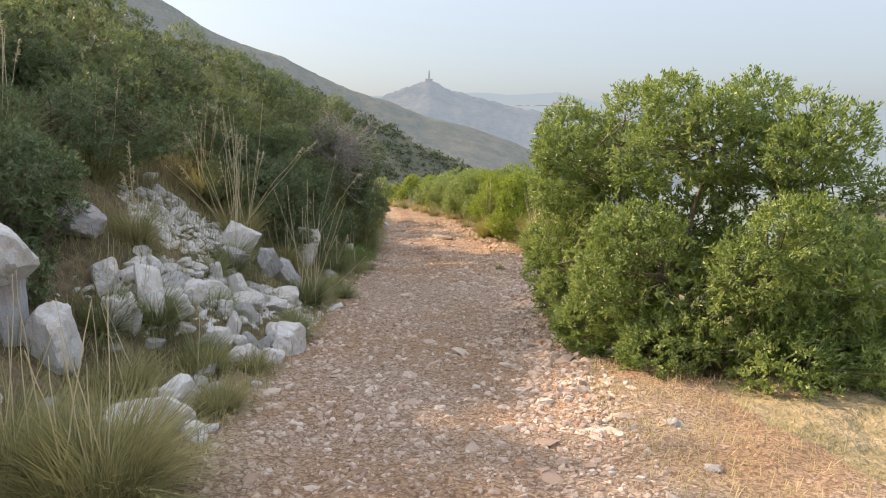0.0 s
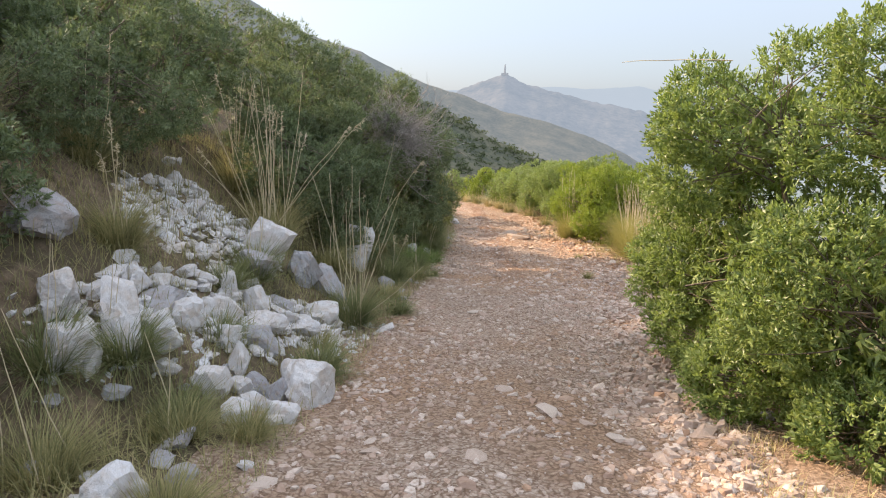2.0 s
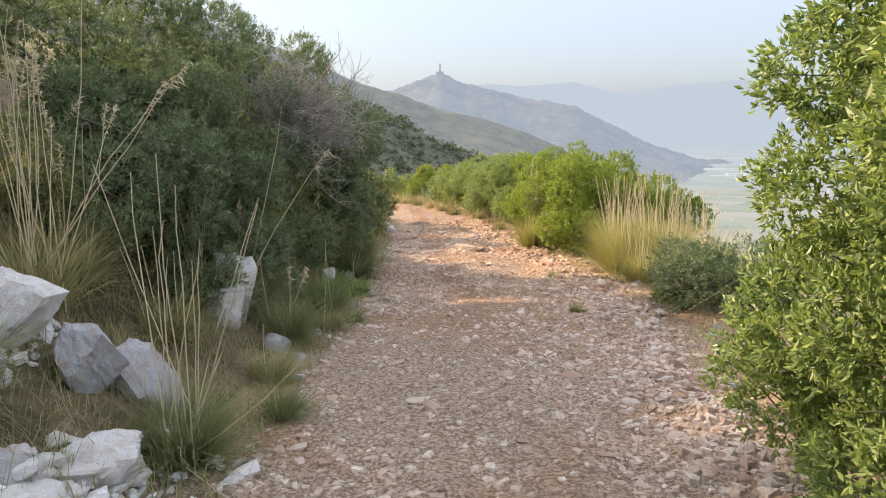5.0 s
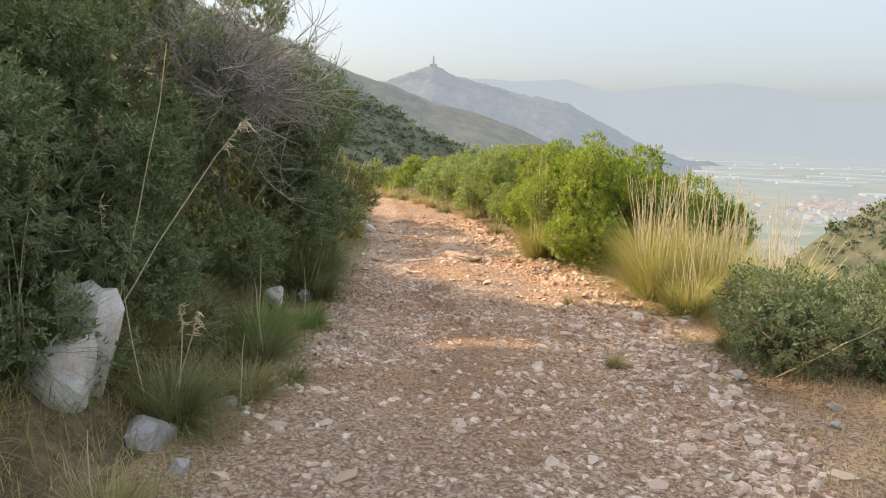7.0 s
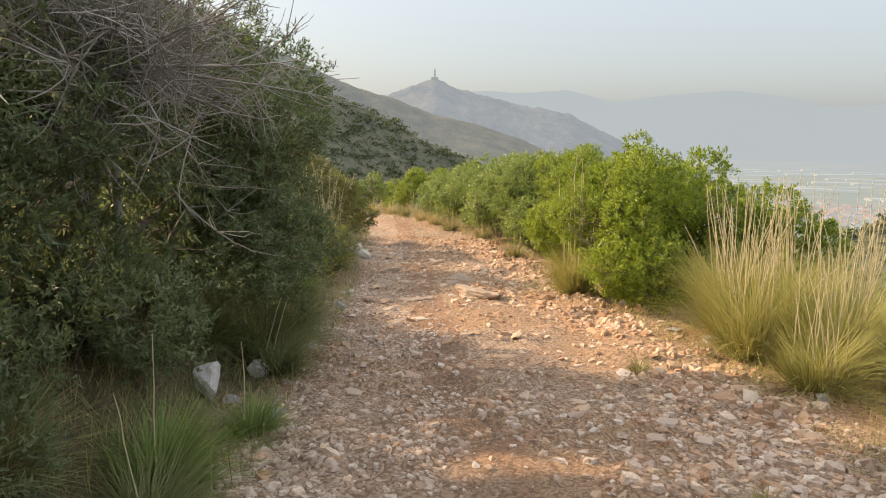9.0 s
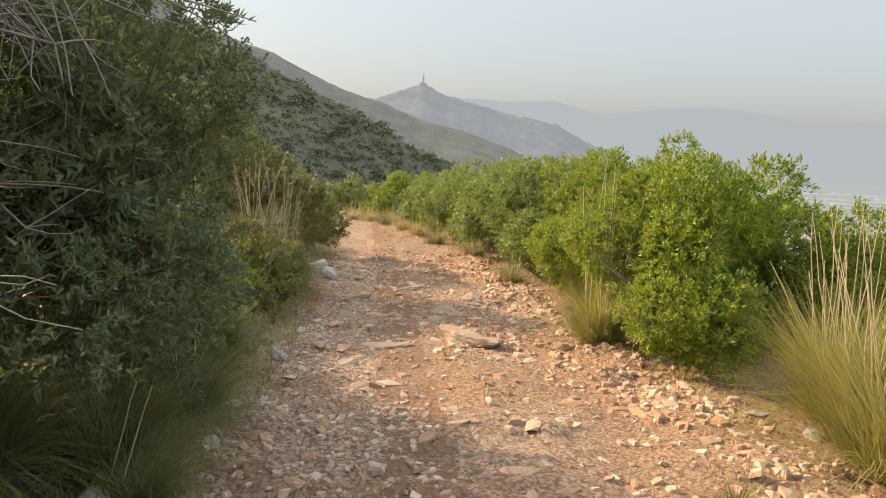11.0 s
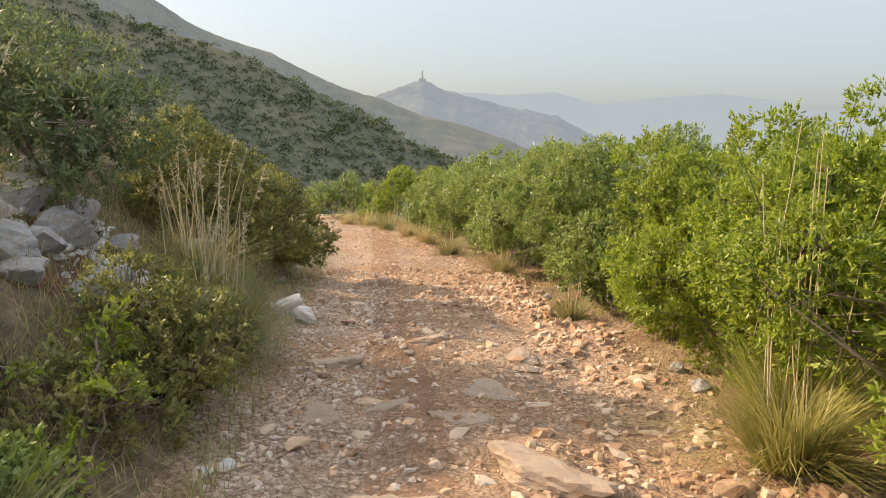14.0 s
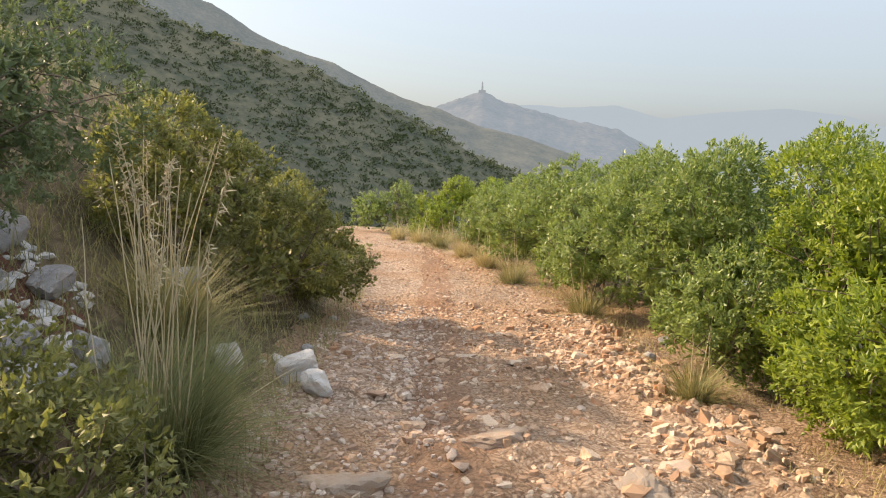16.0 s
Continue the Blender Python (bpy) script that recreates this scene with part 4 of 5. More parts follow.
tussock(-2.7, 11.9, 0.5, 0.7, 800, 4, 1.1, BLADE_OLIVE, "dry grass tussock on the bank", 263, 1.0)
tussock(-1.5, 11.9, 0.35, 0.35, 600, 1, 0.7, BLADE_OLIVE, "low dry grass tussock at the track edge", 264, 1.1)
tussock(-1.6, 10.2, 0.35, 0.35, 600, 1, 0.7, BLADE_OLIVE, "low dry grass tussock at the track edge", 265, 1.1)
tussock(-2.2, 6.75, 0.3, 0.35, 450, 0, 1, BLADE_GREEN, "small green grass tussock between white rocks", 266, 1.0)
tussock(-2.5, 7.6, 0.3, 0.4, 450, 1, 0.8, BLADE_GREEN, "small green grass tussock between white rocks", 267, 1.0)
tussock(-1.75, 7.7, 0.3, 0.3, 400, 0, 1, BLADE_OLIVE, "small olive grass tussock beside white rocks", 268, 1.0)
tussock(-2.05, 5.75, 0.4, 0.4, 600, 1, 0.8, BLADE_GREEN, "green grass tussock below white rocks", 269, 1.0)
tussock(-1.55, 5.6, 0.3, 0.28, 400, 0, 1, BLADE_OLIVE, "small olive grass tussock at the track edge", 270, 1.0)
tussock(-2.75, 5.6, 0.45, 0.5, 700, 2, 0.9, BLADE_GREEN, "dark green grass tussock on the verge", 271, 1.0)
tussock(-2.2, 3.4, 0.6, 0.65, 1000, 8, 1.1, BLADE_OLIVE, "pale green grass tussock beside the stony verge", 272, 1.0, 0.4, heads=False)
tussock(-2.3, 10.1, 0.45, 0.5, 600, 4, 0.9, BLADE_OLIVE, "ragged dry grass tussock on the bank foot", 252, 1.0)
tussock(-2.4, 11.0, 0.5, 0.7, 700, 6, 1.2, BLADE_GREEN, "tall green grass tussock on the bank", 253, 0.9)
tussock(-2.2, 11.9, 0.5, 0.6, 700, 5, 1.1, BLADE_OLIVE, "dry grass tussock under dark bushes", 254, 0.9)
tussock(-2.9, 10.0, 0.5, 0.8, 700, 6, 1.3, BLADE_OLIVE, "dry grass tussock on the bank", 255, 0.9)
tussock(-3.9, 7.9, 0.5, 0.7, 600, 6, 1.2, BLADE_OLIVE, "dry grass tussock above white rubble", 256, 0.9)
tussock(-2.3, 4.9, 0.5, 0.5, 600, 3, 0.9, BLADE_OLIVE, "ragged olive grass tussock below the rocks", 257, 1.0)
tussock(-1.3, 12.2, 0.2, 0.25, 250, 0, 1, BLADE_GREEN, "tiny green grass tuft at the track edge", 258, 1.0)
tussock(-1.48, 13.75, 0.28, 0.34, 600, 1, 0.6, BLADE_FRESH, "small green grass tussock at the track edge", 259, 1.0)
tussock(2.2, 13.4, 0.4, 0.5, 600, 2, 0.8, BLADE_OLIVE, "low dry grass tussock around a shrub", 235, 0.9, 0.6)
tussock(1.15, 18.35, 0.5, 0.85, 1200, 12, 1.75, BLADE_YELLOW, "green grass tussock with upright dry stalks", 236, 0.6, 0.14, heads=False)
tussock(1.05, 12.9, 0.14, 0.22, 160, 0, 1, BLADE_OLIVE, "tiny grass tuft on the track shoulder", 237, 0.7)
tussock(1.1, 15.2, 0.14, 0.24, 160, 0, 1, BLADE_OLIVE, "tiny grass tuft on the track shoulder", 238, 0.7)
tussock(0.75, 21.9, 0.3, 0.45, 500, 3, 0.7, BLADE_OLIVE, "small olive grass tussock under the bushes", 239, 0.8)
tussock(0.35, 24.6, 0.35, 0.55, 500, 4, 0.8, BLADE_OLIVE, "small olive grass tussock under the bushes", 240, 0.8)
for k, (tx, ty) in enumerate([(-0.35, 27.2), (-0.75, 28.9), (-1.2, 30.4), (-1.75, 31.8), (-2.3, 32.9), (-2.9, 33.7), (-0.5, 30.0), (-1.6, 33.0)]):
    tussock(tx, ty, 0.4, 0.62, 450, 5, 0.85, BLADE_STRAW if k % 3 else BLADE_OLIVE, "dry straw grass tussock at the bend", 241 + k, 0.8)


# ---- rocks ----
def ico(levels):
    bm = bmesh.new()
    bmesh.ops.create_icosphere(bm, subdivisions=levels, radius=1)
    v = np.array([q.co[:] for q in bm.verts])
    f = np.array([[q.index for q in p.verts] for p in bm.faces])
    bm.free()
    return v, f


ICO = {k: ico(k) for k in (1, 2, 3, 4)}


def rock_mesh(name, seed, mat, level=4, planes=10, jag=0.10):
    """A chipped block: the unit ball cut by random planes and roughened."""
    rand = np.random.default_rng(seed)
    v, f = ICO[level]
    n = unit(np.concatenate([np.eye(3), -np.eye(3), rand.normal(0, 1, (planes, 3))]) + rand.normal(0, 0.30, (planes + 6, 3)))
    d = np.concatenate([rand.uniform(0.50, 0.88, 6), rand.uniform(0.54, 0.88, planes)])
    c = v @ n.T
    r = np.where(c > 0.05, d[None] / np.maximum(c, 0.05), 9).min(axis=1)
    r = r * (1 + jag * 2.2 * fractal(v[:, 0] * 3 + seed, v[:, 1] * 3 + v[:, 2] * 2.3, 4, seed) + jag * 1.3 * fractal(v[:, 2] * 9, v[:, 0] * 8 + v[:, 1] * 7, 3, seed + 5))
    return mesh_of(name, v * r[:, None], f, [mat])


ROCKS = [rock_mesh("rock", 300 + k, LIMESTONE) for k in range(8)]
SMALL_ROCKS = [rock_mesh("rock", 340 + k, LIMESTONE, 3) for k in range(8)]
TINY_ROCKS = [rock_mesh("rock", 360 + k, LIMESTONE, 2) for k in range(8)]
GREY_ROCKS = [rock_mesh("rock", 320 + k, LIMESTONE_GREY) for k in range(5)]
rock_rand = np.random.default_rng(5)


def rock(x, y, sx, sy, sz, grey=False, sink=0.3, z=None, turn=None, tilt=24, label="", lean=None):
    r = rock_rand
    me = (GREY_ROCKS if grey else ROCKS if sx > 0.23 else SMALL_ROCKS if sx > 0.11 else TINY_ROCKS)[r.integers(5 if grey else 8)]
    ob = new("rock", me)
    zz = gz(x, y) if z is None else z
    rx, ry = lean if lean else (r.uniform(-tilt, tilt), r.uniform(-tilt, tilt))
    ob.matrix_basis = pose(x, y, zz + sz * 0.72 * (1 - 2 * sink), rx, ry, r.uniform(0, 360) if turn is None else turn) @ Matrix.Diagonal((sx, sy, sz, 1))
    return tagged(ob, label or ("weathered grey limestone boulder on the bank" if grey else "white angular limestone block on the bank"), "rock", "limestone rocks")


# hand-placed large blocks
rock(-1.44, 6.43, 0.28, 0.23, 0.25, sink=0.2, lean=(6, 16), label="white rounded boulder at the track edge")
rock(-1.98, 6.16, 0.15, 0.12, 0.16, sink=0.2, lean=(0, -6), label="white pointed rock on the verge")
rock(-1.88, 6.32, 0.12, 0.10, 0.12)
rock(-1.72, 6.14, 0.13, 0.11, 0.11)
rock(-1.80, 6.42, 0.11, 0.10, 0.11, True)
rock(-1.62, 6.33, 0.14, 0.12, 0.15, True)
rock(-1.48, 5.94, 0.15, 0.12, 0.13)
rock(-1.73, 5.92, 0.14, 0.11, 0.10)
rock(-2.30, 6.10, 0.14, 0.09, 0.07)
rock(-2.58, 5.76, 0.11, 0.10, 0.12)
rock(-2.70, 5.72, 0.19, 0.17, 0.21)
rock(-2.92, 6.02, 0.26, 0.19, 0.17, label="long white slab on the bank")
rock(-2.59, 6.16, 0.24, 0.19, 0.26, tilt=14, label="squared white block in a low pile")
rock(-2.44, 6.34, 0.16, 0.13, 0.16, tilt=16)
rock(-2.38, 6.58, 0.18, 0.14, 0.16, tilt=16)
rock(-2.38, 6.28, 0.18, 0.15, 0.14)
rock(-2.72, 6.58, 0.14, 0.12, 0.12)
rock(-2.70, 6.88, 0.14, 0.11, 0.11)
rock(-2.60, 6.72, 0.28, 0.14, 0.09, True, tilt=14)
rock(-2.36, 7.08, 0.24, 0.19, 0.17, tilt=16)
rock(-2.14, 6.75, 0.19, 0.15, 0.16)
rock(-2.13, 7.40, 0.27, 0.18, 0.15, tilt=16)
rock(-2.12, 7.98, 0.23, 0.14, 0.11, True)
rock(-1.98, 7.95, 0.22, 0.12, 0.09)
rock(-1.91, 8.43, 0.24, 0.19, 0.20, tilt=12, label="pale flat-topped block on the rock pile")
rock(-1.91, 7.85, 0.28, 0.16, 0.13, tilt=16)
rock(-2.05, 7.10, 0.23, 0.18, 0.15, True)
rock(-1.97, 6.53, 0.15, 0.12, 0.16)
rock(-2.52, 8.30, 0.25, 0.20, 0.26, True, tilt=14, label="large grey-white block in the rock pile")
rock(-2.46, 7.56, 0.13, 0.11, 0.18)
rock(-2.24, 7.60, 0.19, 0.15, 0.20)
rock(-2.62, 8.80, 0.27, 0.22, 0.34, lean=(8, -26), label="leaning grey-white slab of limestone")
rock(-2.28, 8.98, 0.19, 0.23, 0.36, True, lean=(6, -22), label="leaning weathered grey slab of limestone")
rock(-2.08, 9.20, 0.17, 0.24, 0.34, True, lean=(6, -18), label="leaning weathered grey slab of limestone")
rock(-2.15, 10.97, 0.22, 0.18, 0.24, sink=0.15, label="white block behind tall grass stalks")
rock(-2.72, 4.85, 0.25, 0.20, 0.44, sink=0.15, lean=(3, -4), label="tall white block standing on the verge")
rock(-3.02, 4.78, 0.22, 0.20, 0.60, True, sink=0.2, lean=(2, 4), label="tall grey rock half buried in the bank")
rock(-2.95, 4.62, 0.24, 0.22, 0.34, z=0.44, sink=0.06, lean=(5, 10), label="grey-white boulder standing on the bank")
rock(-3.3, 5.3, 0.2, 0.18, 0.14, True, sink=0.2)
rock(-1.72, 4.34, 0.22, 0.18, 0.17)
rock(-1.95, 4.22, 0.25, 0.2, 0.20, label="white block among verge grass")
rock(-1.82, 4.68, 0.19, 0.16, 0.17)
rock(-3.4, 6.55, 0.36, 0.22, 0.24, True, lean=(10, 22), label="sloping grey slab on the bank")
rock(-2.66, 5.72, 0.24, 0.15, 0.18, lean=(0, -8), label="long white slab on the bank")
rock(-1.48, 4.05, 0.12, 0.1, 0.09)
rock(-2.16, 11.25, 0.22, 0.18, 0.40, sink=0.2, lean=(0, -6), label="white block below dark bushes")
rock(-1.78, 11.05, 0.16, 0.14, 0.12, True)
rock(-1.9, 14.25, 0.15, 0.13, 0.14, sink=0.1, label="pale stone below dark bushes")
rock(-2.5, 12.75, 0.17, 0.15, 0.16, sink=0.15)
rock(-1.72, 14.8, 0.1, 0.1, 0.1, label="pale stone beside the track")
rock(-1.93, 21.75, 0.2, 0.17, 0.16, sink=0.1, label="white stone at the track edge")
rock(-1.78, 21.5, 0.14, 0.12, 0.1, sink=0.1, label="white stone at the track edge")
rock(-2.35, 21.5, 0.16, 0.14, 0.15, sink=0.1)
for rx_, ry_, s_ in [(-3.3, 20.2, 0.24), (-3.65, 20.35, 0.26), (-3.2, 19.8, 0.2), (-3.55, 19.75, 0.24), (-3.9, 19.9, 0.26), (-3.45, 20.9, 0.22), (-3.1, 20.8, 0.17), (-3.9, 20.9, 0.26), (-4.2, 20.2, 0.28), (-3.0, 22.2, 0.22), (-3.8, 19.3, 0.2), (-2.75, 19.5, 0.2), (-2.95, 19.2, 0.18), (-2.85, 20.0, 0.22), (-3.15, 19.4, 0.22), (-2.6, 19.9, 0.17), (-3.05, 18.9, 0.19), (-2.7, 20.5, 0.16)]:
    rock(rx_, ry_, s_, s_ * 0.85, s_ * 0.8, True)
# rubble
for _ in range(62):
    a, q = rock_rand.uniform(0, 2 * np.pi), math.sqrt(rock_rand.random())
    s = rock_rand.uniform(0.04, 0.12)
    rock(-3.08 + 0.62 * q * math.cos(a), 8.5 + 1.0 * q * math.sin(a), s, s * 0.85, s * 0.7, tilt=30, label="white limestone rubble on the bank")
for _ in range(78):
    t = rock_rand.random()
    s = rock_rand.uniform(0.05, 0.13)
    rock(-2.9 + t * 1.05 + rock_rand.normal(0, 0.13), 6.5 + t * 2.0 + rock_rand.normal(0, 0.2), s * 1.3, s * 0.85, s * 0.55, tilt=20, label="white limestone rubble in a low pile")
for _ in range(18):
    t = rock_rand.random()
    s = rock_rand.uniform(0.05, 0.14)
    rock(-3.3 - 0.55 * t + rock_rand.normal(0, 0.15), 8.5 + 1.2 * t + rock_rand.normal(0, 0.2), s * 1.1, s * 0.85, s * 0.75, tilt=30, label="white limestone rubble high on the bank")
for _ in range(42):
    s = rock_rand.uniform(0.03, 0.10)
    rock(rock_rand.uniform(-2.7, -1.35), rock_rand.uniform(3.8, 7.0), s * 1.1, s, s * 0.65, rock_rand.random() < 0.4, tilt=20, label="loose limestone rock on the verge")
for _ in range(22):
    s = rock_rand.uniform(0.03, 0.09)
    yy = rock_rand.uniform(9.5, 24)
    rock(float(np.interp(yy, LEFT_Y, LEFT_X)) - rock_rand.uniform(0.0, 0.45), yy, s * 1.1, s, s * 0.65, rock_rand.random() < 0.5, tilt=20, label="loose stone along the foot of the bank")
for _ in range(26):
    s = rock_rand.uniform(0.035, 0.085)
    yy = rock_rand.uniform(3.5, 24)
    rock(float(np.interp(yy, RIGHT_Y, RIGHT_X)) + rock_rand.uniform(0.0, 0.5), yy, s * 1.1, s, s * 0.65, True, tilt=20, label="loose stone on the outer verge of the track")


# ---- dry ground cover ----
def cover(name, n, where, height, mat, label, seed):
    """Short single blades strewn over a stretch of ground."""
    rand = np.random.default_rng(seed)
    x, y = where(rand, n)
    z = ground_z(x, y)
    a = rand.uniform(0, 2 * np.pi, n)
    h = height * rand.uniform(0.4, 1.2, n)
    lean = rand.uniform(0.1, 1.3, n)
    d = np.stack([np.cos(a) * np.sin(lean), np.sin(a) * np.sin(lean), np.cos(lean)], -1)
    root = np.stack([x, y, z - 0.005], -1)
    mid, tip = root + d * h[:, None] * 0.55, root + d * h[:, None] - np.array([0, 0, 1.0]) * (h * 0.15)[:, None]
    side = np.stack([-np.sin(a), np.cos(a), np.zeros(n)], -1) * 0.0024
    v = np.stack([root - side, root + side, mid + side * 0.8, mid - side * 0.8, tip], 1).reshape(-1, 3)
    b = np.arange(n)[:, None] * 5
    f = np.concatenate([b + [0, 1, 2], b + [0, 2, 3], b + [3, 2, 4]], 0)
    return tagged(new(name, mesh_of(name, v, f, [mat])), label, "grass", "", "stuff")


def outer_verge(rand, n):
    y = rand.uniform(2.5, 33, n)
    lo = np.interp(y, RIGHT_Y, RIGHT_X)
    x = lo + np.abs(rand.normal(0, 0.75, n)) - 0.12
    ok = fractal(x * 1.1, y * 1.1, 3, 71) > -0.08
    return np.where(ok, x, lo + rand.uniform(0.3, 1.5, n)), y


def inner_verge(rand, n):
    y = rand.uniform(2.5, 33, n)
    return np.interp(y, LEFT_Y, LEFT_X) - np.abs(rand.normal(0, 1.1, n)) + 0.05, y


def upper_slope(rand, n):
    y = rand.uniform(2.5, 36, n)
    return np.interp(y, LEFT_Y, LEFT_X) - rand.uniform(1.5, 9, n), y


cover("dry_grass", 20000, outer_verge, 0.11, BLADE_STRAW, "short dry straw grass along the outer verge", 401)
cover("dry_grass", 15000, inner_verge, 0.24, BLADE_OLIVE, "short olive and dry grass on the bank", 402)
cover("dry_grass", 14000, inner_verge, 0.12, BLADE_STRAW, "dead straw litter on the bank", 403)
def near_bank(rand, n):
    y = rand.uniform(3, 23, n)
    return np.interp(y, LEFT_Y, LEFT_X) - rand.uniform(0.5, 3.2, n), y


cover("bank_grass", 24000, near_bank, 0.3, BLADE_OLIVE, "shaggy olive grass covering the bank", 405)
cover("slope_grass", 16000, upper_slope, 0.35, BLADE_OLIVE, "rough olive grass on the slope above", 404)


# ---- scrub on the hillside across the gully ----
def hill_scrub(n, seed, az0, az1, r0, r1, shape):
    rand = np.random.default_rng(seed)
    az = rand.uniform(az0, az1, n)
    r = rand.uniform(r0, r1, n)
    x, y, z = ridge_height(az, r, *shape)
    size = rand.uniform(0.35, 1.15, n) * np.where(rand.random(n) < 0.12, 1.6, 1.0)
    m = 26
    u = unit(rand.normal(0, 1, (n, m, 3)))
    u[..., 2] = np.abs(u[..., 2])
    c = np.stack([x, y, z], -1)[:, None] + u * (size[:, None, None] * rand.uniform(0.55, 1.0, (n, m, 1))) * [1, 1, 0.75]
    d1 = unit(rand.normal(0, 1, (n, m, 3))) * size[:, None, None] * 0.36
    d2 = unit(rand.normal(0, 1, (n, m, 3))) * size[:, None, None] * 0.36
    v = np.stack([c, c + d1, c + d2], 2).reshape(-1, 3)
    return v, np.arange(len(v)).reshape(-1, 3)


v, f = join(hill_scrub(5200, 501, -48, 9, 86, 153, (A_AZ, A_EL, 70, 150, -28, 3.0, 31, 28)), hill_scrub(700, 502, 23, 42, 66, 94, (S_AZ, S_EL, 45, 92, -45, 2.0, 35, 18)))
tagged(new("hill_scrub", mesh_of("hill_scrub", v, f, [SCRUB])), "dense dark green scrub dotted over the hillside", "scrub", "", "stuff")


# ---- far things ----
def on_far(az, r, z):
    return EYE_AT[0] + r * math.sin(radians(az)), EYE_AT[1] + r * math.cos(radians(az)), z


def box(sx, sy, sz, z0=0.0):
    v = np.array([[a * sx / 2, b * sy / 2, z0 + c * sz] for c in (0, 1) for a, b in ((-1, -1), (1, -1), (1, 1), (-1, 1))])
    f = np.array([[0, 1, 5, 4], [1, 2, 6, 5], [2, 3, 7, 6], [3, 0, 4, 7], [4, 5, 6, 7], [3, 2, 1, 0]])
    return v, f


peak = ridge_height(np.array([-1.36]), np.array([2100.0]), [-22, -12, -6, -4.2, -2.4, -1.35, 0.25, 2.5], [-1, 0.4, 2.1, 2.85, 3.65, 4.05, 3.3, 2.7], 1300, 2100, -135, 60, 51, 300)
tx, ty, tz = (float(q[0]) for q in peak)
tower = thing("tower", tx, ty, tz - 4, "slim hazy stone tower on the mountain top", "tower")
part("base", mesh_of("base", *box(20, 20, 7), [MASONRY]), tower)
part("shaft", mesh_of("shaft", *tubes(np.array([[[0, 0, 7], [0, 0, 18], [0, 0, 28], [0, 0, 33.0]]]), np.array([[3.2, 2.7, 2.0, 0.3]]), 8), [MASONRY]), tower)

town = np.random.default_rng(8)


def house(x, y, z, w, d, h, turn):
    ob = thing("house", x, y, z, "small white house with a red roof on the plain", "house", "houses of the town", turn=turn)
    part("wall", mesh_of("wall", *box(w, d, h), [WHITE_WALL]), ob)
    hw, hd = w / 2 + 0.4, d / 2 + 0.4
    rv = np.array([[-hw, -hd, h], [hw, -hd, h], [hw, hd, h], [-hw, hd, h], [-hw, 0, h + d * 0.28], [hw, 0, h + d * 0.28]])
    part("roof", mesh_of("roof", rv, np.array([[0, 1, 5], [0, 5, 4], [2, 3, 4], [2, 4, 5], [1, 2, 5], [3, 0, 4]]), [RED_ROOF]), ob)


for _ in range(90):
    a, r = town.normal(28.6, 1.5), town.normal(1300, 90)
    hx, hy, _z = on_far(a, r, 0)
    house(hx, hy, gz(hx, hy) - 0.5, town.uniform(9, 20), town.uniform(8, 13), town.uniform(4, 9), town.uniform(0, 180))
for _ in range(46):
    a, r = town.uniform(14, 36), town.uniform(1650, 2900)
    hx, hy, _z = on_far(a, r, 0)
    ob = thing("greenhouse", hx, hy, gz(hx, hy) - 0.5, "long white greenhouse on the plain", "greenhouse", "greenhouses of the plain", turn=town.uniform(-25, 5))
    part("cover", mesh_of("cover", *box(town.uniform(60, 190), town.uniform(14, 34), 5), [WHITE_WALL]), ob)


# ---- stones of the track ----
def stone_shape(seed):
    """A chipped slab: an uneven five-sided block with a smaller, tilted top."""
    rand = np.random.default_rng(seed)
    a = np.arange(5) * 2 * np.pi / 5 + rand.uniform(-0.35, 0.35, 5)
    low = np.stack([np.cos(a), np.sin(a), np.zeros(5)], -1) * rand.uniform(0.75, 1.2, (5, 1)) - [0, 0, 0.8]
    top = np.stack([np.cos(a), np.sin(a), np.zeros(5)], -1) * rand.uniform(0.5, 0.85, (5, 1)) + rand.normal(0, 0.12, (5, 3)) + [0, 0, 0.8]
    v = np.concatenate([low, top, [[rand.normal(0, 0.15), rand.normal(0, 0.15), 0.95]]])
    f = [[k, (k + 1) % 5, 5 + (k + 1) % 5] for k in range(5)] + [[k, 5 + (k + 1) % 5, 5 + k] for k in range(5)] + [[5 + k, 5 + (k + 1) % 5, 10] for k in range(5)]
    return v, np.array(f)


def block_shape(seed):
    """A rounder chipped stone for those that lie singly."""
    rand = np.random.default_rng(seed)
    v, f = ICO[1]
    n = unit(rand.normal(0, 1, (9, 3)) + [0, 0, 0.3])
    c = v @ n.T
    r = np.where(c > 0.05, rand.uniform(0.6, 0.95, 9)[None] / np.maximum(c, 0.05), 9).min(axis=1)
    return v * np.minimum(r, 1.25)[:, None] * rand.uniform(0.85, 1.1, (len(v), 1)), f


SHAPES = [stone_shape(600 + k) for k in range(24)]
STONES = [mesh_of("stone", *block_shape(640 + k), [STONE]) for k in range(24)]
EARTHY = [mesh_of("stone", *block_shape(640 + k), [STONE_EARTHY]) for k in range(24)]
st = np.random.default_rng(9)


def on_track(n, y0, y1, lo=-1.05, hi=1.1):
    y = st.uniform(y0, y1, n)
    xl, xr = track_edges(y)
    s = np.where((st.random(n) < 0.35) & (hi > 1), st.normal(0.72, 0.2, n), st.uniform(lo, hi, n))
    return (xl + xr) / 2 + s * (xr - xl) / 2, y


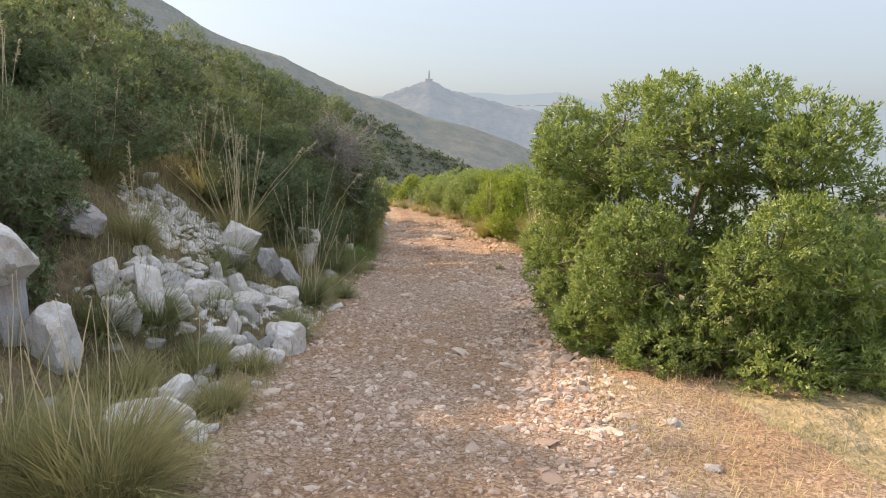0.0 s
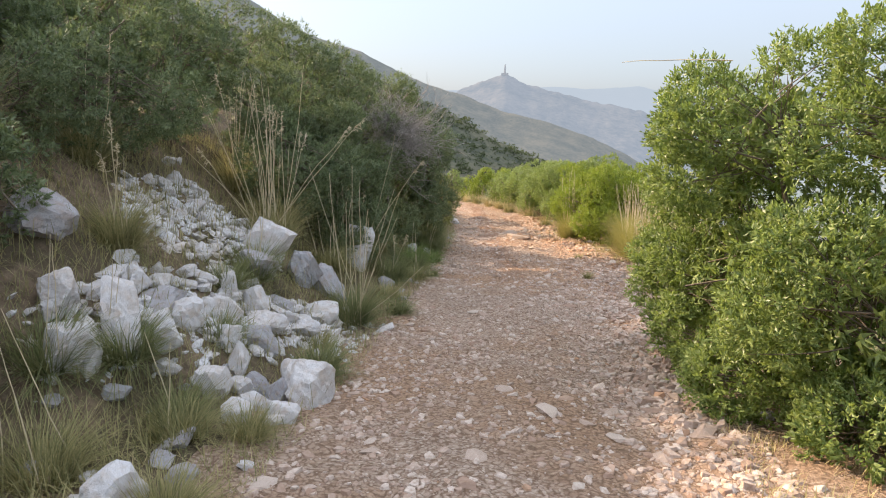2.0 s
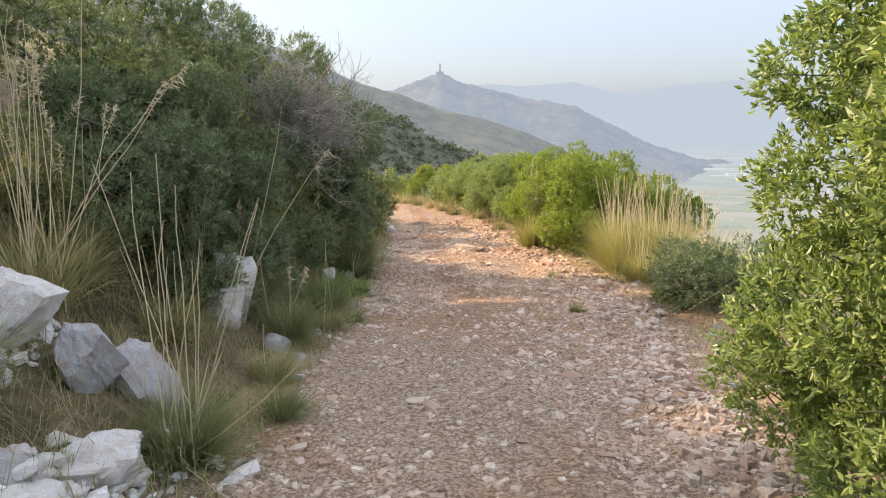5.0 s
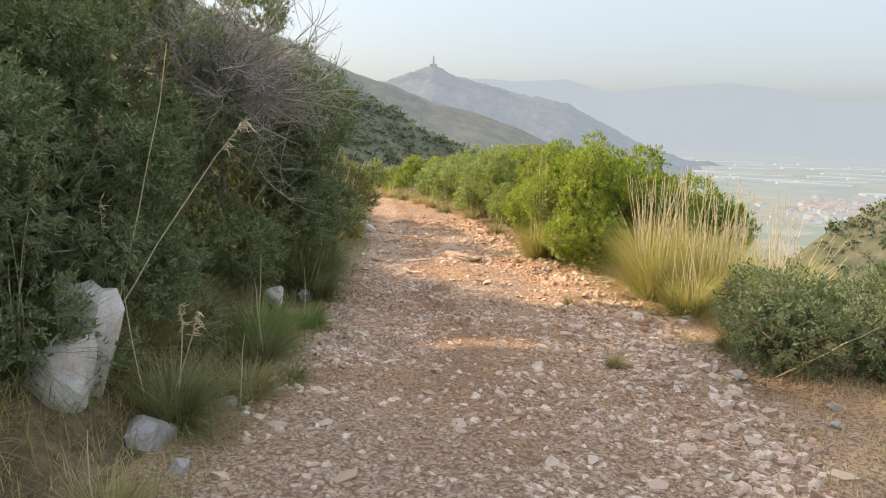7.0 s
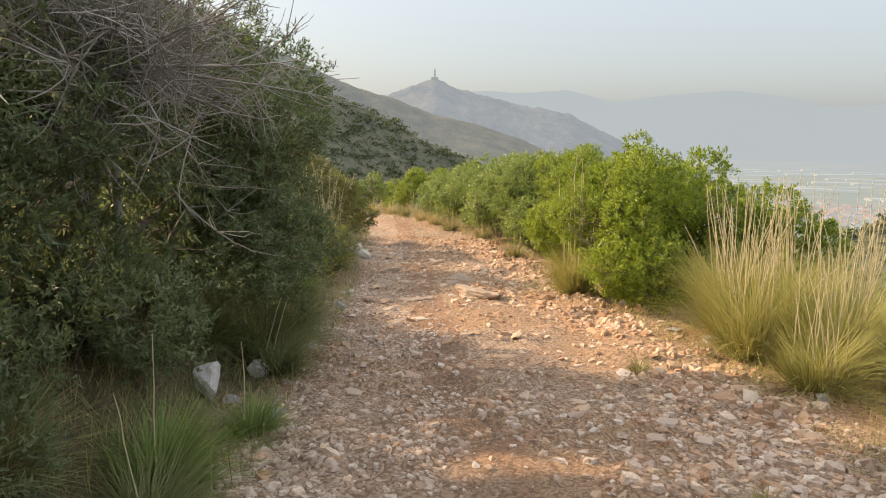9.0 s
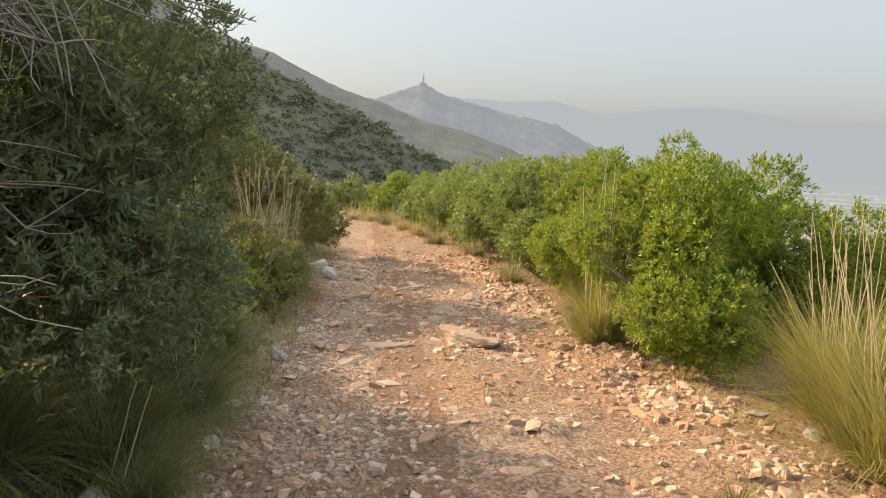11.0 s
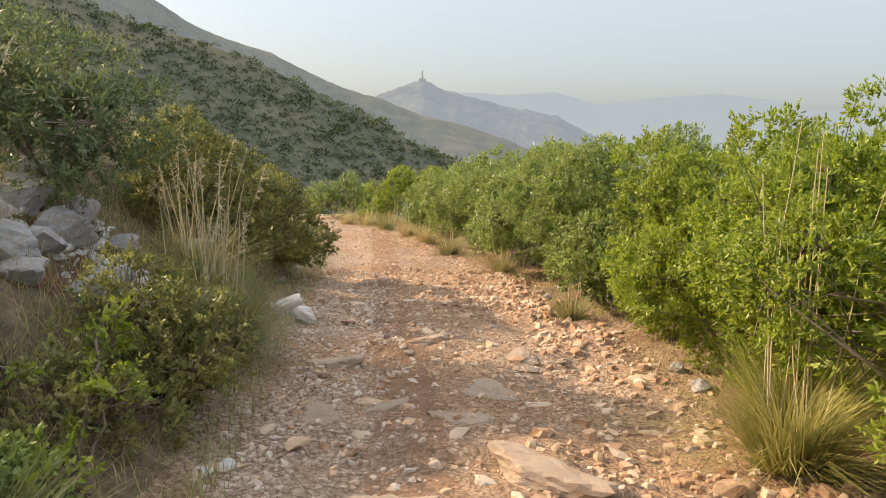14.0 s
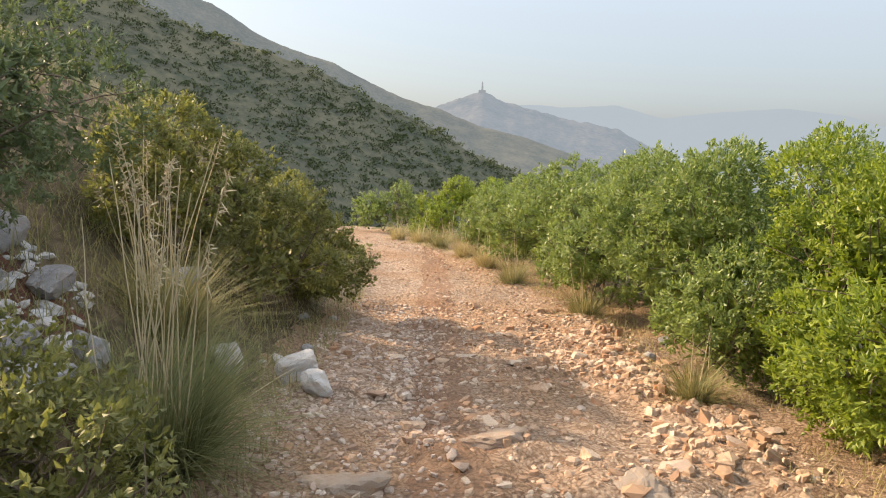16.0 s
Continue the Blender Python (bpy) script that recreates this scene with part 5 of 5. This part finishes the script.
def bits(n, y0, y1, lo, hi, power, flat=0.55, s0=-1.05, s1=1.1):
    """Many stones of the track as one mesh."""
    x, y = on_track(n, y0, y1, s0, s1)
    dense = (fractal(x * 1.1, y * 0.7, 3, 91) > -0.06) | (st.random(n) < 0.4)
    x, y = x[dense], y[dense]
    n = len(x)
    size = lo + (hi - lo) * st.random(n) ** power
    z = ground_z(x, y) - size * flat * 0.12
    a = st.uniform(0, 2 * np.pi, n)
    tx_, ty_ = st.normal(0, 0.22, n), st.normal(0, 0.22, n)
    which = st.integers(0, 24, n)
    V = np.stack([s_[0] for s_ in SHAPES])[which]
    V = V * (np.stack([st.uniform(0.8, 1.5, n), st.uniform(0.7, 1.1, n), np.full(n, flat)], -1) * size[:, None])[:, None]
    V[..., 2] += V[..., 0] * tx_[:, None] + V[..., 1] * ty_[:, None]
    c, s_ = np.cos(a)[:, None], np.sin(a)[:, None]
    V = np.stack([V[..., 0] * c - V[..., 1] * s_, V[..., 0] * s_ + V[..., 1] * c, V[..., 2]], -1) + np.stack([x, y, z], -1)[:, None]
    m = V.shape[1]
    F = (SHAPES[0][1][None] + (np.arange(n) * m)[:, None, None]).reshape(-1, 3)
    return V.reshape(-1, 3), F


v, f = join(bits(5500, 2.2, 12, 0.005, 0.014, 1.3, 0.7), bits(13500, 4.3, 14.5, 0.007, 0.042, 3.0, 0.45), bits(2600, 2.2, 4.6, 0.007, 0.034, 3.0, 0.45, -1.05, 1.0), bits(1000, 4.5, 13.5, 0.024, 0.055, 2.2, 0.5, -1.05, 1.0), bits(420, 5.0, 13.5, 0.028, 0.065, 1.8, 0.75, 0.6, 1.0), bits(120, 2.4, 5.0, 0.022, 0.045, 2.4, 0.6, -1.05, 1.0), bits(7000, 12.5, 25, 0.009, 0.036, 2.4, 0.55, -1.1, -0.3), bits(420, 6.6, 10, 0.028, 0.062, 1.6, 0.85, 0.72, 1.0))
tagged(part("loose_stones", mesh_of("loose_stones", v, f, [STONE_BITS]), ground, "loose pale stones and gravel"), kind="stuff")
v, f = join(bits(10500, 12.5, 25, 0.007, 0.040, 3.0, 0.5, -0.3, 1.1), bits(800, 13, 25, 0.025, 0.06, 2.2, 0.65), bits(420, 14, 24, 0.03, 0.065, 1.8, 0.8, 0.55, 1.0), bits(3000, 22, 34, 0.012, 0.035, 2.6, 0.5))
tagged(part("earthy_stones", mesh_of("earthy_stones", v, f, [BITS_EARTHY]), ground, "earth-stained orange stones and gravel"), kind="stuff")
# small white rubble between the blocks
nr = 1900
ra, rq = st.uniform(0, 2 * np.pi, nr), np.sqrt(st.random(nr))
rt = st.random(nr)
upper = np.arange(nr) < 950
rx0 = np.where(upper, -3.08 + 0.68 * rq * np.cos(ra), -2.85 + rt * 1.25 + st.normal(0, 0.12, nr))
ry0 = np.where(upper, 8.5 + 1.05 * rq * np.sin(ra), 5.8 + rt * 2.6 + st.normal(0, 0.3, nr))
third = np.arange(nr) % 4 == 0
rx0 = np.where(third, -3.45 + 0.75 * rq * np.cos(ra), rx0)
ry0 = np.where(third, 20.3 + 0.9 * rq * np.sin(ra), ry0)
rs = 0.012 + 0.062 * st.random(nr) ** 2
ROUGH = [block_shape(680 + k) for k in range(16)]
rv = np.stack([q[0] for q in ROUGH])[st.integers(0, 16, nr)] * (rs[:, None] * np.stack([st.uniform(0.9, 1.7, nr), st.uniform(0.7, 1.1, nr), st.uniform(0.4, 0.8, nr)], -1))[:, None]
rr, rl = st.uniform(0, 2 * np.pi, nr)[:, None], st.normal(0, 0.4, nr)[:, None]
rv = np.stack([rv[..., 0] * np.cos(rr) - rv[..., 1] * np.sin(rr), rv[..., 0] * np.sin(rr) + rv[..., 1] * np.cos(rr), rv[..., 2] + rv[..., 0] * rl], -1)
rv = rv + np.stack([rx0, ry0, ground_z(rx0, ry0) + rs * 0.1], -1)[:, None]
tagged(new("limestone_rubble", mesh_of("limestone_rubble", rv.reshape(-1, 3), (ICO[1][1][None] + (np.arange(nr) * 12)[:, None, None]).reshape(-1, 3), [LIMESTONE])),
       "small white limestone rubble between blocks", "rubble", "", "stuff")
xs, ys = on_track(300, 3.0, 24.0)
for k in range(300):
    slab = k < 14
    s = 0.06 + 0.05 * st.random() if slab else 0.035 + 0.05 * st.random() ** 2
    x, y = xs[k], ys[k]
    if slab:
        y = 14.5 + 11 * st.random()
        xl, xr = track_edges(y)
        x = float((xl + xr) / 2 + st.uniform(-0.8, 0.75) * (xr - xl) / 2)
    ob = part("stone", (EARTHY if y > 13.5 and k % 4 else STONES)[k % 24], ground)
    ob.matrix_basis = pose(x, y, gz(x, y) + s * (-0.10 if slab else -0.02), st.normal(0, 5), st.normal(0, 5), st.uniform(0, 360)) @ Matrix.Diagonal((s * st.uniform(1.0, 1.7), s * st.uniform(0.75, 1.1), s * (0.3 if slab else 0.4), 1))


# ledges of bedrock worn flat in the lower stretch
BEDROCK = [rock_mesh("bedrock", 380 + k, LEDGE, 4, 13, 0.13) for k in range(4)]
for k, (x, y, sx, sy, turn) in enumerate([(-0.19, 19.5, 0.30, 0.20, -30), (-0.02, 18.25, 0.36, 0.20, -35), (-0.35, 18.9, 0.24, 0.16, -20), (-0.88, 19.3, 0.26, 0.15, 5), (-1.2, 19.1, 0.25, 0.16, 12),
                                         (-0.75, 18.0, 0.24, 0.16, 0), (-1.05, 17.4, 0.26, 0.2, 20), (-0.6, 20.8, 0.24, 0.15, -10), (0.1, 20.3, 0.22, 0.16, -40), (-1.3, 20.2, 0.24, 0.18, 10), (-0.2, 16.4, 0.24, 0.18, -15)]):
    part("bedrock", BEDROCK[k % 4], ground, "low worn ledge of grey bedrock").matrix_basis = pose(x, y, gz(x, y) - 0.048, st.normal(0, 4), st.normal(0, 4), turn) @ Matrix.Diagonal((sx, sy, 0.10, 1))


# ---- fallen straws ----
def straw(a, b, seed):
    rand = np.random.default_rng(seed)
    a, b = np.array([a]), np.array([b])
    v, f = tubes(bent(a, b, 7, 0.03, rand), np.linspace(0.004, 0.002, 7)[None], 4)
    base = a[0]
    ob = thing("straw", *base, "single bleached straw leaning out of the grass", "straw")
    part("stalk", mesh_of("stalk", v - base, f, [STRAW], True), ob)


straw((-2.15, 20.25, gz(-2.15, 20.25) + 0.02), (-1.72, 20.9, gz(-1.72, 20.9) + 0.33), 701)
straw((-1.6, 8.6, gz(-1.6, 8.6) + 0.05), (-1.25, 8.3, gz(-1.25, 8.3) + 0.02), 702)
straw((2.1, 12.5, gz(2.1, 12.5) + 0.05), (2.6, 12.2, gz(2.6, 12.2) + 0.5), 703)
straw((2.0, 15.6, gz(2.0, 15.6) + 0.05), (2.5, 15.0, gz(2.5, 15.0) + 0.45), 704)
straw((1.3, 6.99, 1.75), (0.60, 7.09, 1.74), 705)
straw((1.55, 7.05, gz(1.55, 7.05) + 0.05), (2.3, 6.75, gz(2.3, 6.75) + 0.03), 706)
